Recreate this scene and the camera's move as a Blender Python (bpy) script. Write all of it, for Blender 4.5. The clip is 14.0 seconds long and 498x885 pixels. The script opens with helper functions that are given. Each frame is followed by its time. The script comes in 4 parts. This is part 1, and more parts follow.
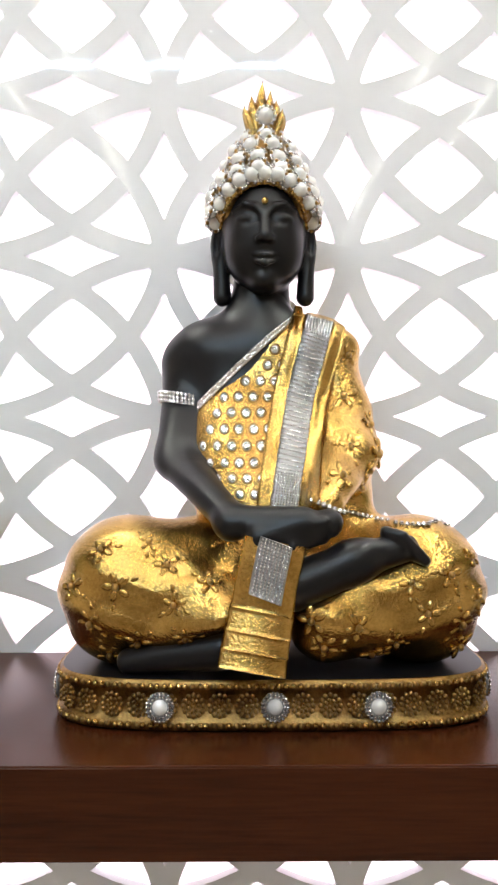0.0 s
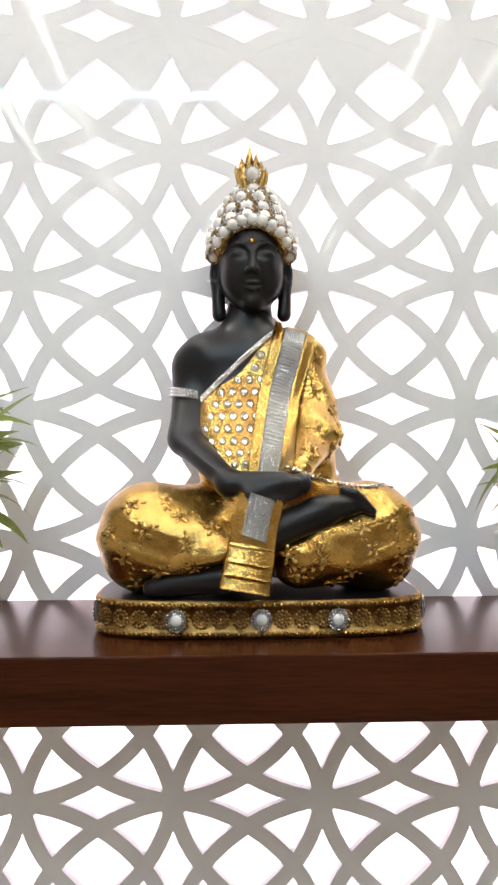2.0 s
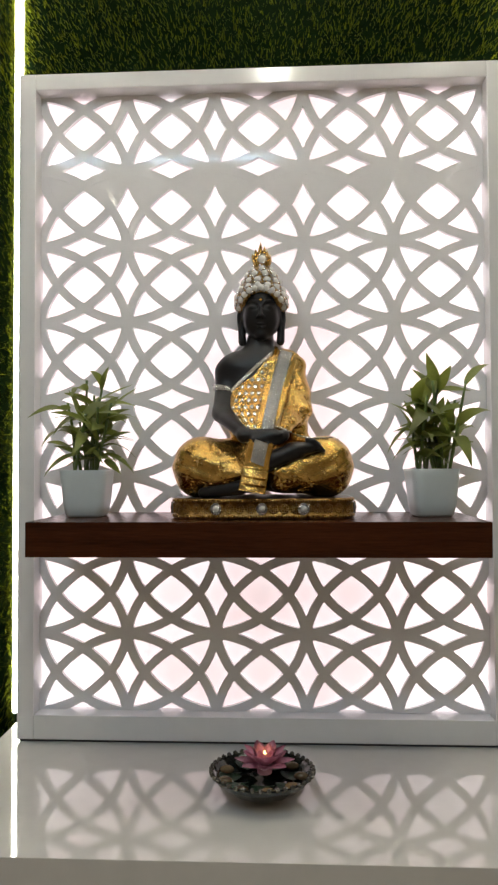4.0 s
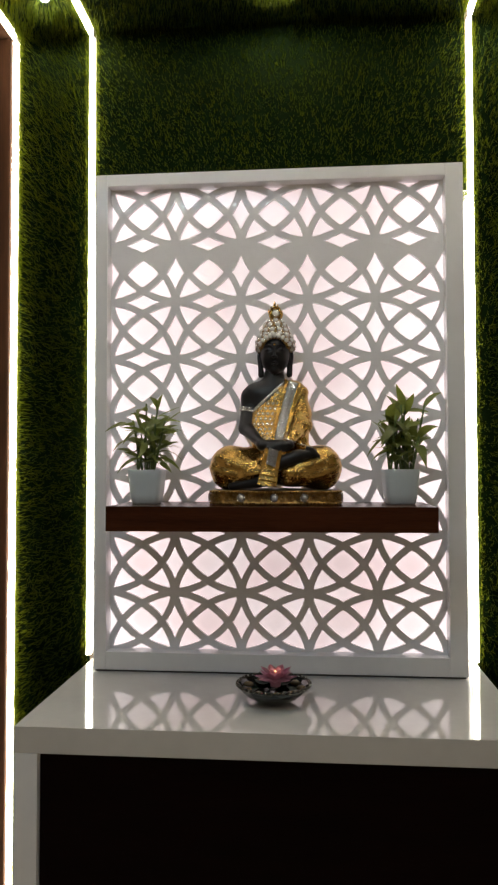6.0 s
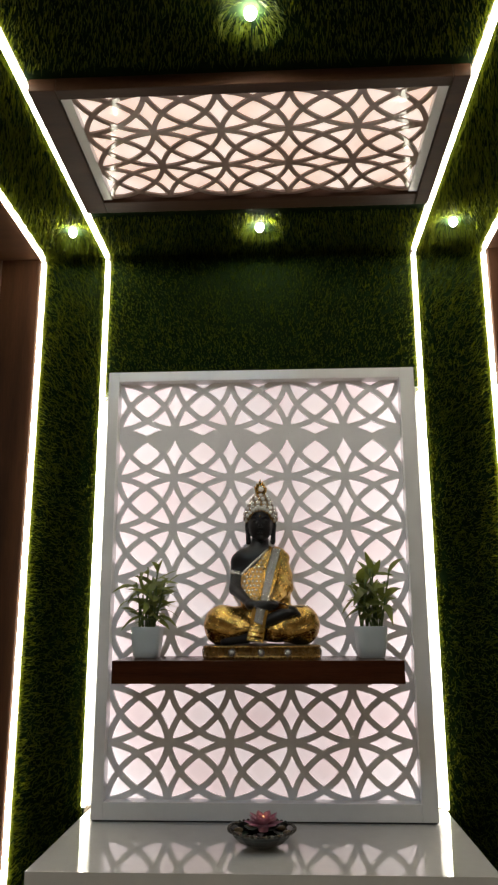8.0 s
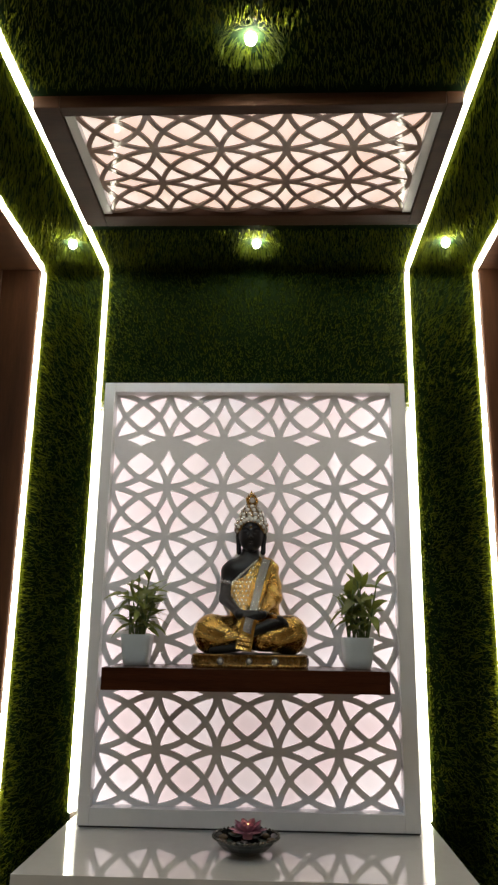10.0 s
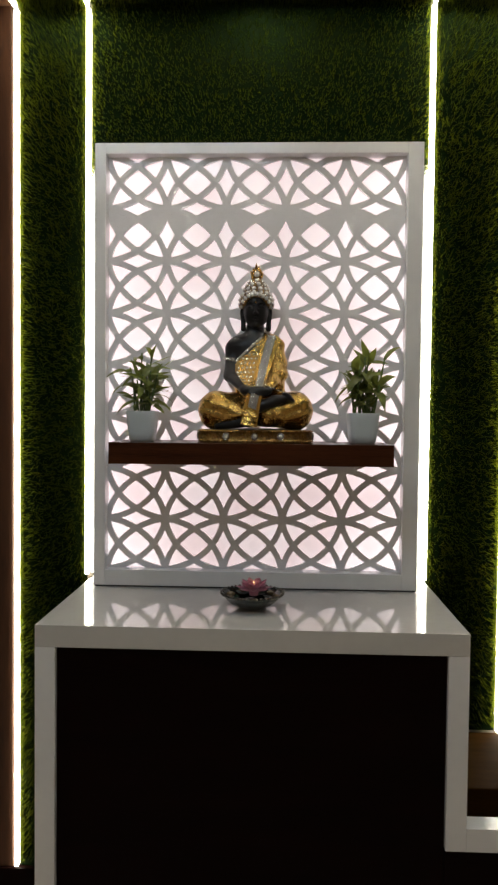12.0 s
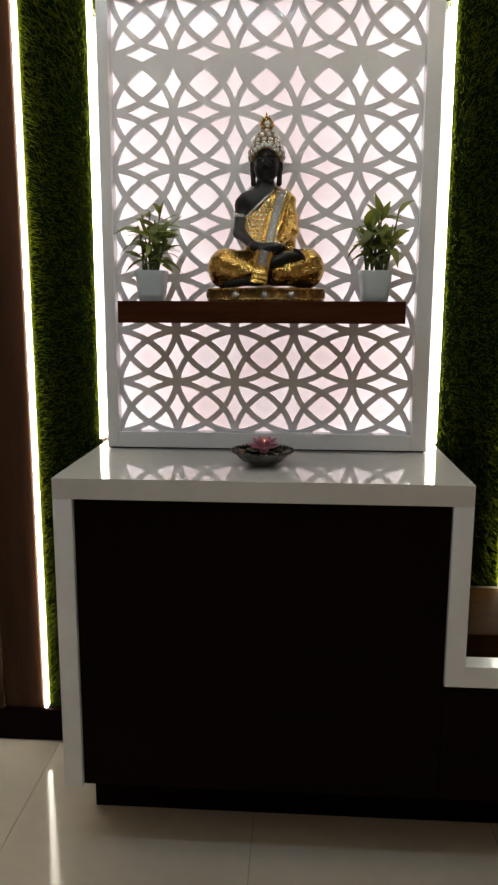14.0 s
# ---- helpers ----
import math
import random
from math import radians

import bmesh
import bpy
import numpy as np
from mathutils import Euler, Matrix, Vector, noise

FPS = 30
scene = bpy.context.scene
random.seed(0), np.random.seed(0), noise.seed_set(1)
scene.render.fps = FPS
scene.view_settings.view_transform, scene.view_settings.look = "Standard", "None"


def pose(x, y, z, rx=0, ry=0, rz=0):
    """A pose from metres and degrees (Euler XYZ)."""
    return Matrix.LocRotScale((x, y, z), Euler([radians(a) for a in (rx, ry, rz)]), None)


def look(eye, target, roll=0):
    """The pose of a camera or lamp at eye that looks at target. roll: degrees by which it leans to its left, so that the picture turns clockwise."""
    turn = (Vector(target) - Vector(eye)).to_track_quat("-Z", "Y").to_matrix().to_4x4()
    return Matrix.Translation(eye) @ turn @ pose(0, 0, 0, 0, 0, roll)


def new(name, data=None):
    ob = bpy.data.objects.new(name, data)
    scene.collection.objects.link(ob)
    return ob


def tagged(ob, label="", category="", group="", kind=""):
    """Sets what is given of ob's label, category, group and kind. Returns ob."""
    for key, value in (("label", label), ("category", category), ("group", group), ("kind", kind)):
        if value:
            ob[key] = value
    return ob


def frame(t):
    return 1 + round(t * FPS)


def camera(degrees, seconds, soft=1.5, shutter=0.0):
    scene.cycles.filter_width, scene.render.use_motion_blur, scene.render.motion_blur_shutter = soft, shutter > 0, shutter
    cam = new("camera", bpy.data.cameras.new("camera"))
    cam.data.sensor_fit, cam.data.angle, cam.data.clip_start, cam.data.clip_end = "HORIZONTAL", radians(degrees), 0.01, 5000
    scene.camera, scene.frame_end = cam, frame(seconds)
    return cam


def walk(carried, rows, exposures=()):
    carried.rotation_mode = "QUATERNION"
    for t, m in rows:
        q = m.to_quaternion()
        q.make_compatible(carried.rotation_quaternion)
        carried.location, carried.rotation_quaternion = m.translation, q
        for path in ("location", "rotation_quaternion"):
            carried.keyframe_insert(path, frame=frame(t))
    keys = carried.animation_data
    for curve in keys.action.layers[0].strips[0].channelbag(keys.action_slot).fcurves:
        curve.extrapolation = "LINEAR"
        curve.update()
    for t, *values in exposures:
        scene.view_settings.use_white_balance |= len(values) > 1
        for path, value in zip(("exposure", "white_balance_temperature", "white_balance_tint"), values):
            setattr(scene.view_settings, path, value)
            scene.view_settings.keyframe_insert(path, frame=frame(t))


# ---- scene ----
cam = camera(37.2, 14.0, soft=2.5)
PATH = [
    (0, (-0.009, -0.602, 1.464), (0.001, 1.398, 1.479), -0.1),
    (0.5, (-0.013, -0.642, 1.459), (0.010, 1.358, 1.486), -0.5),
    (1, (-0.025, -0.665, 1.462), (0.056, 1.333, 1.483), 0.3),
    (1.5, (-0.032, -0.689, 1.455), (0.043, 1.309, 1.47), 0.1),
    (2, (-0.016, -0.751, 1.441), (0.035, 1.248, 1.481), -0.3),
    (2.5, (0.0, -0.88, 1.414), (0.002, 1.12, 1.393), -0.0),
    (3, (0.012, -1.035, 1.401), (-0.03, 0.964, 1.384), 0.2),
    (3.2, (0.022, -1.084, 1.395), (-0.035, 0.913, 1.441), 0.1),
    (5.3, (0.077, -1.487, 1.372), (-0.032, 0.253, 1.436), -0.4),
    (5.5, (0.086, -1.537, 1.373), (-0.018, 0.201, 1.459), -0.5),
    (6, (0.087, -1.648, 1.374), (-0.065, 0.088, 1.434), -0.1),
    (6.5, (0.095, -1.730, 1.373), (-0.034, 0.003, 1.522), 0.2),
    (7, (0.083, -1.793, 1.375), (-0.045, -0.073, 1.638), 0.4),
    (7.5, (0.065, -1.866, 1.379), (-0.003, -0.160, 1.732), 0.5),
    (8, (0.063, -1.911, 1.388), (-0.016, -0.216, 1.793), -0.2),
    (10.5, (0.069, -1.942, 1.380), (0.002, -0.253, 1.812), 1.1),
    (11, (0.059, -1.918, 1.386), (-0.015, -0.192, 1.626), 0.9),
    (11.5, (0.065, -1.897, 1.373), (0.014, -0.155, 1.452), 0.6),
    (12, (0.064, -1.880, 1.360), (-0.006, -0.139, 1.299), 0.6),
    (12.5, (0.068, -1.868, 1.340), (0.008, -0.136, 1.147), 0.7),
    (13, (0.074, -1.867, 1.307), (0.022, -0.146, 1.026), 0.5),
    (13.5, (0.071, -1.863, 1.294), (0.031, -0.149, 0.973), 1.3),
    (14, (0.085, -1.894, 1.279), (-0.026, -0.181, 0.972), 0.2),
]
EXPOSURES = [(0, 1.42, 6000, 11), (3.2, 1.16, 6150, 11), (4.6, 0.08, 6600, 11), (6.0, 0.08, 6550, 12), (8.0, -0.1, 6600, 11), (10.5, -0.05, 6600, 11), (12.0, 0.05, 6500, 12), (14, 0.1, 6500, 12)]
walk(cam, [(t, look(eye, target, roll)) for t, eye, target, roll in PATH], EXPOSURES)

# ---- world and lights ----
world = bpy.data.worlds.new("room_dark")
world.use_nodes = True
world.node_tree.nodes["Background"].inputs[0].default_value = (0.02, 0.02, 0.025, 1)
world.node_tree.nodes["Background"].inputs[1].default_value = 0.1
scene.world = world

WALL_Y = 0.124      # face of the back wall
CEIL_Z = 2.462      # face of the ceiling
SPOTS = [(0.008, -0.045), (0.541, -0.045), (-0.519, -0.045), (0.016, -0.795)]
LED_POWER, PANEL_POWER = 15.0, 0.66


def lamp(name, kind, place, energy, colour, **more):
    data = bpy.data.lights.new(name, kind)
    data.energy, data.color = energy, colour
    ob = new(name, data)
    ob.location = place
    if kind == "SPOT":
        data.spot_size, data.spot_blend, data.shadow_soft_size = more["size"], 0.6, 0.02
    if kind == "AREA":
        data.shape, data.size, data.size_y = "RECTANGLE", more["size"], more["size_y"]
    return ob


for sx, sy in SPOTS:
    lamp("downlight_beam", "SPOT", (sx, sy, CEIL_Z - 0.02), 0.2, (1.0, 0.95, 0.85), size=radians(75))
lamp("room_light", "AREA", (-0.32, -1.22, CEIL_Z - 0.05), 3.9, (0.56, 0.79, 1.0), size=0.85, size_y=0.03)

# ---- materials ----


def material(name, colour, rough=0.5, metal=0.0, emit=0.0, emit_colour=None, coat=0.0, vary=0.0, scale=20.0, bump=0.0, bump_scale=200.0, spec=0.5, stretch=(1, 1, 1), second=None, rough_vary=0.0, per_object=0.0):
    """A principled material with colour variation at two scales and fine relief."""
    mat = bpy.data.materials.new(name)
    mat.use_nodes = True
    nt = mat.node_tree
    b = nt.nodes["Principled BSDF"]
    b.inputs["Base Color"].default_value = (*colour, 1)
    b.inputs["Roughness"].default_value = rough
    b.inputs["Metallic"].default_value = metal
    b.inputs["Specular IOR Level"].default_value = spec
    b.inputs["Coat Weight"].default_value = coat
    b.inputs["Coat Roughness"].default_value = 0.06
    if emit:
        b.inputs["Emission Color"].default_value = (*(emit_colour or colour), 1)
        b.inputs["Emission Strength"].default_value = emit
    coord = nt.nodes.new("ShaderNodeTexCoord")
    mapping = nt.nodes.new("ShaderNodeMapping")
    mapping.inputs["Scale"].default_value = stretch
    nt.links.new(coord.outputs["Object"], mapping.inputs["Vector"])
    if vary or rough_vary:
        big = nt.nodes.new("ShaderNodeTexNoise")
        big.inputs["Scale"].default_value, big.inputs["Detail"].default_value = scale, 6
        fine = nt.nodes.new("ShaderNodeTexNoise")
        fine.inputs["Scale"].default_value, fine.inputs["Detail"].default_value = scale * 9, 4
        for n in (big, fine):
            nt.links.new(mapping.outputs[0], n.inputs["Vector"])
        mix = nt.nodes.new("ShaderNodeMath")
        mix.operation = "MULTIPLY_ADD"
        mix.inputs[1].default_value = 0.4
        half = nt.nodes.new("ShaderNodeMath")
        half.operation = "MULTIPLY"
        half.inputs[1].default_value = 0.6
        nt.links.new(big.outputs["Fac"], half.inputs[0])
        nt.links.new(fine.outputs["Fac"], mix.inputs[0])
        nt.links.new(half.outputs[0], mix.inputs[2])
        ramp = nt.nodes.new("ShaderNodeValToRGB")
        ramp.color_ramp.elements[0].position, ramp.color_ramp.elements[1].position = 0.32, 0.68
        lo = tuple(c * (1 - vary) for c in colour)
        hi = second or tuple(min(1, c * (1 + vary)) for c in colour)
        ramp.color_ramp.elements[0].color, ramp.color_ramp.elements[1].color = (*lo, 1), (*hi, 1)
        nt.links.new(mix.outputs[0], ramp.inputs[0])
        last = ramp.outputs[0]
        if per_object:
            info = nt.nodes.new("ShaderNodeObjectInfo")
            hsv = nt.nodes.new("ShaderNodeHueSaturation")
            span = nt.nodes.new("ShaderNodeMapRange")
            span.inputs["To Min"].default_value, span.inputs["To Max"].default_value = 1 - per_object, 1 + per_object
            nt.links.new(info.outputs["Random"], span.inputs["Value"])
            nt.links.new(span.outputs[0], hsv.inputs["Value"])
            nt.links.new(last, hsv.inputs["Color"])
            last = hsv.outputs[0]
        nt.links.new(last, b.inputs["Base Color"])
        if rough_vary:
            rr = nt.nodes.new("ShaderNodeMapRange")
            rr.inputs["To Min"].default_value, rr.inputs["To Max"].default_value = max(0, rough - rough_vary), rough + rough_vary
            nt.links.new(mix.outputs[0], rr.inputs["Value"])
            nt.links.new(rr.outputs[0], b.inputs["Roughness"])
    if bump:
        n = nt.nodes.new("ShaderNodeTexNoise")
        n.inputs["Scale"].default_value, n.inputs["Detail"].default_value = bump_scale, 5
        nt.links.new(mapping.outputs[0], n.inputs["Vector"])
        bp = nt.nodes.new("ShaderNodeBump")
        bp.inputs["Strength"].default_value, bp.inputs["Distance"].default_value = bump, 0.002
        nt.links.new(n.outputs["Fac"], bp.inputs["Height"])
        nt.links.new(bp.outputs[0], b.inputs["Normal"])
    return mat


M_WHITE = material("white_laminate", (0.78, 0.78, 0.79), 0.16, vary=0.03, scale=6, bump=0.02, bump_scale=60, rough_vary=0.04)
M_JALI = material("white_lattice_board", (0.82, 0.81, 0.83), 0.035, vary=0.03, scale=9, bump=0.02, bump_scale=30, spec=0.16)
# white board of the ceiling panel, its unlit underside darkened in the base colour
M_JALIC = material("glossy_shaded_lattice_board", (0.34, 0.25, 0.22), 0.06, vary=0.03, scale=9, bump=0.05, bump_scale=30)

M_MARBLE = material("polished_white_top", (0.58, 0.56, 0.53), 0.05, vary=0.04, scale=5, coat=0.4)
M_SHELF = material("walnut_veneer", (0.040, 0.0100, 0.0032), 0.26, vary=0.4, scale=9, stretch=(0.35, 3, 6), bump=0.05, bump_scale=60, second=(0.068, 0.0180, 0.0056), spec=0.16)
M_WOOD = material("brown_veneer", (0.030, 0.012, 0.006), 0.4, vary=0.35, scale=8, stretch=(4, 4, 0.3), second=(0.055, 0.022, 0.010), spec=0.2)
M_WOODX = material("brown_ceiling_veneer", (0.046, 0.019, 0.009), 0.5, vary=0.3, scale=8, stretch=(0.4, 5, 5), second=(0.07, 0.030, 0.014), spec=0.2)
M_SEAT = material("dark_brown_seat_veneer", (0.046, 0.019, 0.003), 0.6, vary=0.3, scale=8, stretch=(0.4, 5, 5), second=(0.066, 0.030, 0.005), spec=0.02)
M_DARK = material("dark_wenge_laminate", (0.0040, 0.0012, 0.0009), 0.4, vary=0.3, scale=6, stretch=(0.5, 4, 4), second=(0.0078, 0.0020, 0.0015), spec=0.045)
M_TILE = material("vitrified_tile", (0.74, 0.64, 0.52), 0.1, vary=0.06, scale=3, per_object=0.03)
M_JOINT = material("tile_joint", (0.36, 0.31, 0.26), 0.6, vary=0.1)
M_WALL = material("painted_wall", (0.45, 0.38, 0.31), 0.7, vary=0.05, scale=3, bump=0.1)
M_MAT = material("grass_backing", (0.004, 0.010, 0.002), 0.95, vary=0.3, scale=40, spec=0.05)
M_GRASS = material("artificial_grass", (0.007, 0.0105, 0.0008), 0.6, vary=0.5, scale=30, second=(0.020, 0.027, 0.0018), spec=0.03)


def see_through(mat, share, tint):
    """Light that falls on one side of a thin leaf or petal glows through to the other."""
    nt = mat.node_tree
    b, out = nt.nodes["Principled BSDF"], nt.nodes["Material Output"]
    tr = nt.nodes.new("ShaderNodeBsdfTranslucent")
    tr.inputs["Color"].default_value = (*tint, 1)
    mix = nt.nodes.new("ShaderNodeMixShader")
    mix.inputs[0].default_value = share
    nt.links.new(b.outputs[0], mix.inputs[1])
    nt.links.new(tr.outputs[0], mix.inputs[2])
    nt.links.new(mix.outputs[0], out.inputs["Surface"])


see_through(M_GRASS, 0.5, (0.11, 0.130, 0.007))
M_LED = material("led_diffuser", (1, 1, 0.9), 0.4, emit=LED_POWER, emit_colour=(1.0, 0.97, 0.81))
M_SPOT = material("downlight_lens", (1, 1, 0.9), 0.3, emit=750, emit_colour=(1.0, 0.96, 0.8))
M_BEZEL = material("downlight_ring", (0.7, 0.7, 0.68), 0.3, vary=0.03)
M_GLOW = material("backlit_acrylic", (0.75, 0.68, 0.68), 0.15, emit=PANEL_POWER, emit_colour=(1.0, 0.86, 0.86), vary=0.02)
M_GLOWC = material("backlit_acrylic_warm", (0.75, 0.66, 0.6), 0.06, emit=PANEL_POWER * 1.4, emit_colour=(1.0, 0.79, 0.68), vary=0.02)


def side_lit(mat, inner, outer, width):
    """The sheet glows a little more strongly towards its sides, where its own lamps lie."""
    nt = mat.node_tree
    b = nt.nodes["Principled BSDF"]
    coord = nt.nodes.new("ShaderNodeTexCoord")
    split = nt.nodes.new("ShaderNodeSeparateXYZ")
    mag = nt.nodes.new("ShaderNodeMath")
    mag.operation = "ABSOLUTE"
    ramp = nt.nodes.new("ShaderNodeMapRange")
    ramp.inputs["From Min"].default_value, ramp.inputs["From Max"].default_value = width * 0.25, width
    ramp.inputs["To Min"].default_value, ramp.inputs["To Max"].default_value = inner, outer
    nt.links.new(coord.outputs["Object"], split.inputs[0])
    nt.links.new(split.outputs[0], mag.inputs[0])
    nt.links.new(mag.outputs[0], ramp.inputs["Value"])
    nt.links.new(ramp.outputs[0], b.inputs["Emission Strength"])


def patchy(mat, pale, pink, scale):
    """The lamps behind the sheet show through as soft paler and pinker patches."""
    nt = mat.node_tree
    b = nt.nodes["Principled BSDF"]
    coord = nt.nodes.new("ShaderNodeTexCoord")
    cloud = nt.nodes.new("ShaderNodeTexNoise")
    cloud.inputs["Scale"].default_value, cloud.inputs["Detail"].default_value = scale, 1
    ramp = nt.nodes.new("ShaderNodeValToRGB")
    ramp.color_ramp.elements[0].position, ramp.color_ramp.elements[1].position = 0.36, 0.62
    ramp.color_ramp.elements[0].color, ramp.color_ramp.elements[1].color = (*pink, 1), (*pale, 1)
    nt.links.new(coord.outputs["Object"], cloud.inputs["Vector"])
    nt.links.new(cloud.outputs["Fac"], ramp.inputs[0])
    nt.links.new(ramp.outputs[0], b.inputs["Emission Color"])


patchy(M_GLOW, (1.0, 0.90, 0.90), (0.95, 0.76, 0.76), 7.0)
patchy(M_GLOWC, (1.0, 0.88, 0.79), (0.92, 0.70, 0.58), 9.0)
side_lit(M_GLOW, PANEL_POWER * 0.9, PANEL_POWER * 1.35, 0.375)
M_SEAL = material("dark_gap_seal", (0.02, 0.022, 0.025), 0.6)

# ---- mesh helpers ----


def bm_box(bm, x0, x1, y0, y1, z0, z1, bevel=0.0):
    vs = [bm.verts.new(p) for p in ((x0, y0, z0), (x1, y0, z0), (x1, y1, z0), (x0, y1, z0), (x0, y0, z1), (x1, y0, z1), (x1, y1, z1), (x0, y1, z1))]
    fs = [bm.faces.new([vs[i] for i in f]) for f in ((3, 2, 1, 0), (4, 5, 6, 7), (0, 1, 5, 4), (1, 2, 6, 5), (2, 3, 7, 6), (3, 0, 4, 7))]
    if bevel:
        es = list({e for f in fs for e in f.edges})
        bmesh.ops.bevel(bm, geom=es, offset=bevel, segments=2, affect="EDGES", profile=0.5)


def bm_prism(bm, ring, axis, a, b):
    """A closed ring of (u, v) pairs pushed from a to b along an axis."""
    def at(u, v, w):
        return {"x": (w, u, v), "y": (u, w, v), "z": (u, v, w)}[axis]
    lo = [bm.verts.new(at(u, v, a)) for u, v in ring]
    hi = [bm.verts.new(at(u, v, b)) for u, v in ring]
    n = len(ring)
    bm.faces.new(lo)
    bm.faces.new(hi[::-1])
    for i in range(n):
        bm.faces.new((lo[i], hi[i], hi[(i + 1) % n], lo[(i + 1) % n]))


def finish(name, bm, mat, smooth=False):
    bmesh.ops.recalc_face_normals(bm, faces=bm.faces[:])
    me = bpy.data.meshes.new(name)
    bm.to_mesh(me)
    bm.free()
    for m in (mat if isinstance(mat, (list, tuple)) else [mat]):
        me.materials.append(m)
    if smooth:
        me.polygons.foreach_set("use_smooth", [True] * len(me.polygons))
    return me


def part(name, bm, mat, parent, label="", smooth=False):
    ob = new(name, finish(name, bm, mat, smooth))
    ob.parent = parent
    if label:
        ob["label"] = label
    return ob


def box_part(name, parent, mat, x0, x1, y0, y1, z0, z1, bevel=0.0015, label=""):
    bm = bmesh.new()
    bm_box(bm, x0, x1, y0, y1, z0, z1, bevel)
    return part(name, bm, mat, parent, label)


def structure(name, mat, x0, x1, y0, y1, z0, z1, label, category, bevel=0.0):
    bm = bmesh.new()
    bm_box(bm, x0, x1, y0, y1, z0, z1, bevel)
    return tagged(new(name, finish(name, bm, mat)), label, category, kind="structure")


def thing(name, label, category, place=(0, 0, 0), group="", kind=""):
    ob = new(name)
    ob.location = place
    ob.empty_display_size = 0.02
    return tagged(ob, label, category, group, kind)


# ---- room shell ----
RX0, RX1, RY0 = -1.5, 1.6, -3.3
floor = structure("floor", M_JOINT, RX0, RX1, RY0, 0.3, -0.12, -0.004, "polished beige vitrified floor tiles in a square grid", "floor")
structure("wall_north", M_WALL, RX0, RX1, WALL_Y + 0.02, 0.3, 0, 2.6, "plain wall behind the grass cladding", "wall")
structure("wall_south", M_WALL, RX0, RX1, RY0 - 0.12, RY0, 0, 2.6, "plain beige painted wall", "wall")
structure("wall_west", M_WALL, RX0 - 0.12, RX0, RY0, 0.3, 0, 2.6, "plain beige painted wall", "wall")
structure("wall_east", M_WALL, RX1, RX1 + 0.12, RY0, 0.3, 0, 2.6, "plain beige painted wall", "wall")
structure("ceiling", M_WALL, RX0, RX1, RY0, 0.3, CEIL_Z + 0.014, 2.6, "painted false ceiling above the grass cladding", "ceiling")

# wooden cladding beside the grass
LX, RX = 0.650, 0.662     # outer light lines
structure("trim", M_WOOD, RX0, -LX - 0.012, WALL_Y - 0.012, WALL_Y + 0.019, 0.1, CEIL_Z, "brown wood veneer wall cladding with upright grooves", "wall panel", 0.002)
structure("trim", M_WOOD, RX + 0.012, RX1, WALL_Y - 0.012, WALL_Y + 0.019, 0.1, CEIL_Z, "brown wood veneer wall cladding", "wall panel", 0.002)
structure("trim", M_WOODX, RX0, -LX - 0.012, RY0, WALL_Y - 0.014, CEIL_Z - 0.012, CEIL_Z + 0.013, "brown wood veneer ceiling cladding", "ceiling panel")
structure("trim", M_WOODX, RX + 0.012, RX1, RY0, WALL_Y - 0.014, CEIL_Z - 0.012, CEIL_Z + 0.013, "brown wood veneer ceiling cladding", "ceiling panel")
for bx in (-0.79, -0.86, -1.02):
    structure("trim", M_WOODX, bx - 0.012, bx + 0.012, WALL_Y - 0.024, WALL_Y - 0.0125, 0.1, CEIL_Z - 0.014, "raised upright batten on the brown cladding", "batten", 0.002)
structure("baseboard", M_DARK, RX0, -0.437, WALL_Y - 0.02, WALL_Y + 0.018, 0, 0.1, "low dark brown skirting board", "skirting", 0.002)

# ---- light strips ----


def led_strip(x, z_low):
    """A light line that climbs the wall and runs on along the ceiling."""
    t = thing("led_strip", "glowing white linear light strip up the wall and across the ceiling", "light strip", (x, WALL_Y, z_low), "light strips between the grass bands")
    w = 0.005
    bm = bmesh.new()
    bm_box(bm, -w, w, -0.022, -0.001, 0, CEIL_Z - z_low - 0.021, 0.003)
    part("wall_diffuser", bm, M_LED, t)
    bm = bmesh.new()
    bm_box(bm, -w, w, RY0 - WALL_Y + 0.3, -0.0225, CEIL_Z - z_low - 0.022, CEIL_Z - z_low - 0.001, 0.003)
    part("ceiling_diffuser", bm, M_LED, t)
    return t


for x, z in ((-0.455, 0.926), (0.458, 0.926), (-LX, 0.105), (RX, 0.518)):
    led_strip(x, z)
# ---- back-lit lattice screen ----
PITCH, RISE = 0.150, 0.1312
ROW0 = 0.9648      # lowest row of crossings
BAND = 0.0152


SET = 0.163                       # how far each arc's centre lies beyond its crossing, in cells
ARC = math.hypot(SET, 1 + SET)    # radius of the arcs, in cells
A0 = math.atan2(SET, 1 + SET)     # angle at which an arc meets its crossing


def arc_point(corner, a):
    """A point on the arc round one corner of a unit cell; a runs from A0 to 90 degrees - A0."""
    x, z = -SET + ARC * math.cos(a), -SET + ARC * math.sin(a)
    for _ in range(corner):
        x, z = 1 - z, x
    return x, z


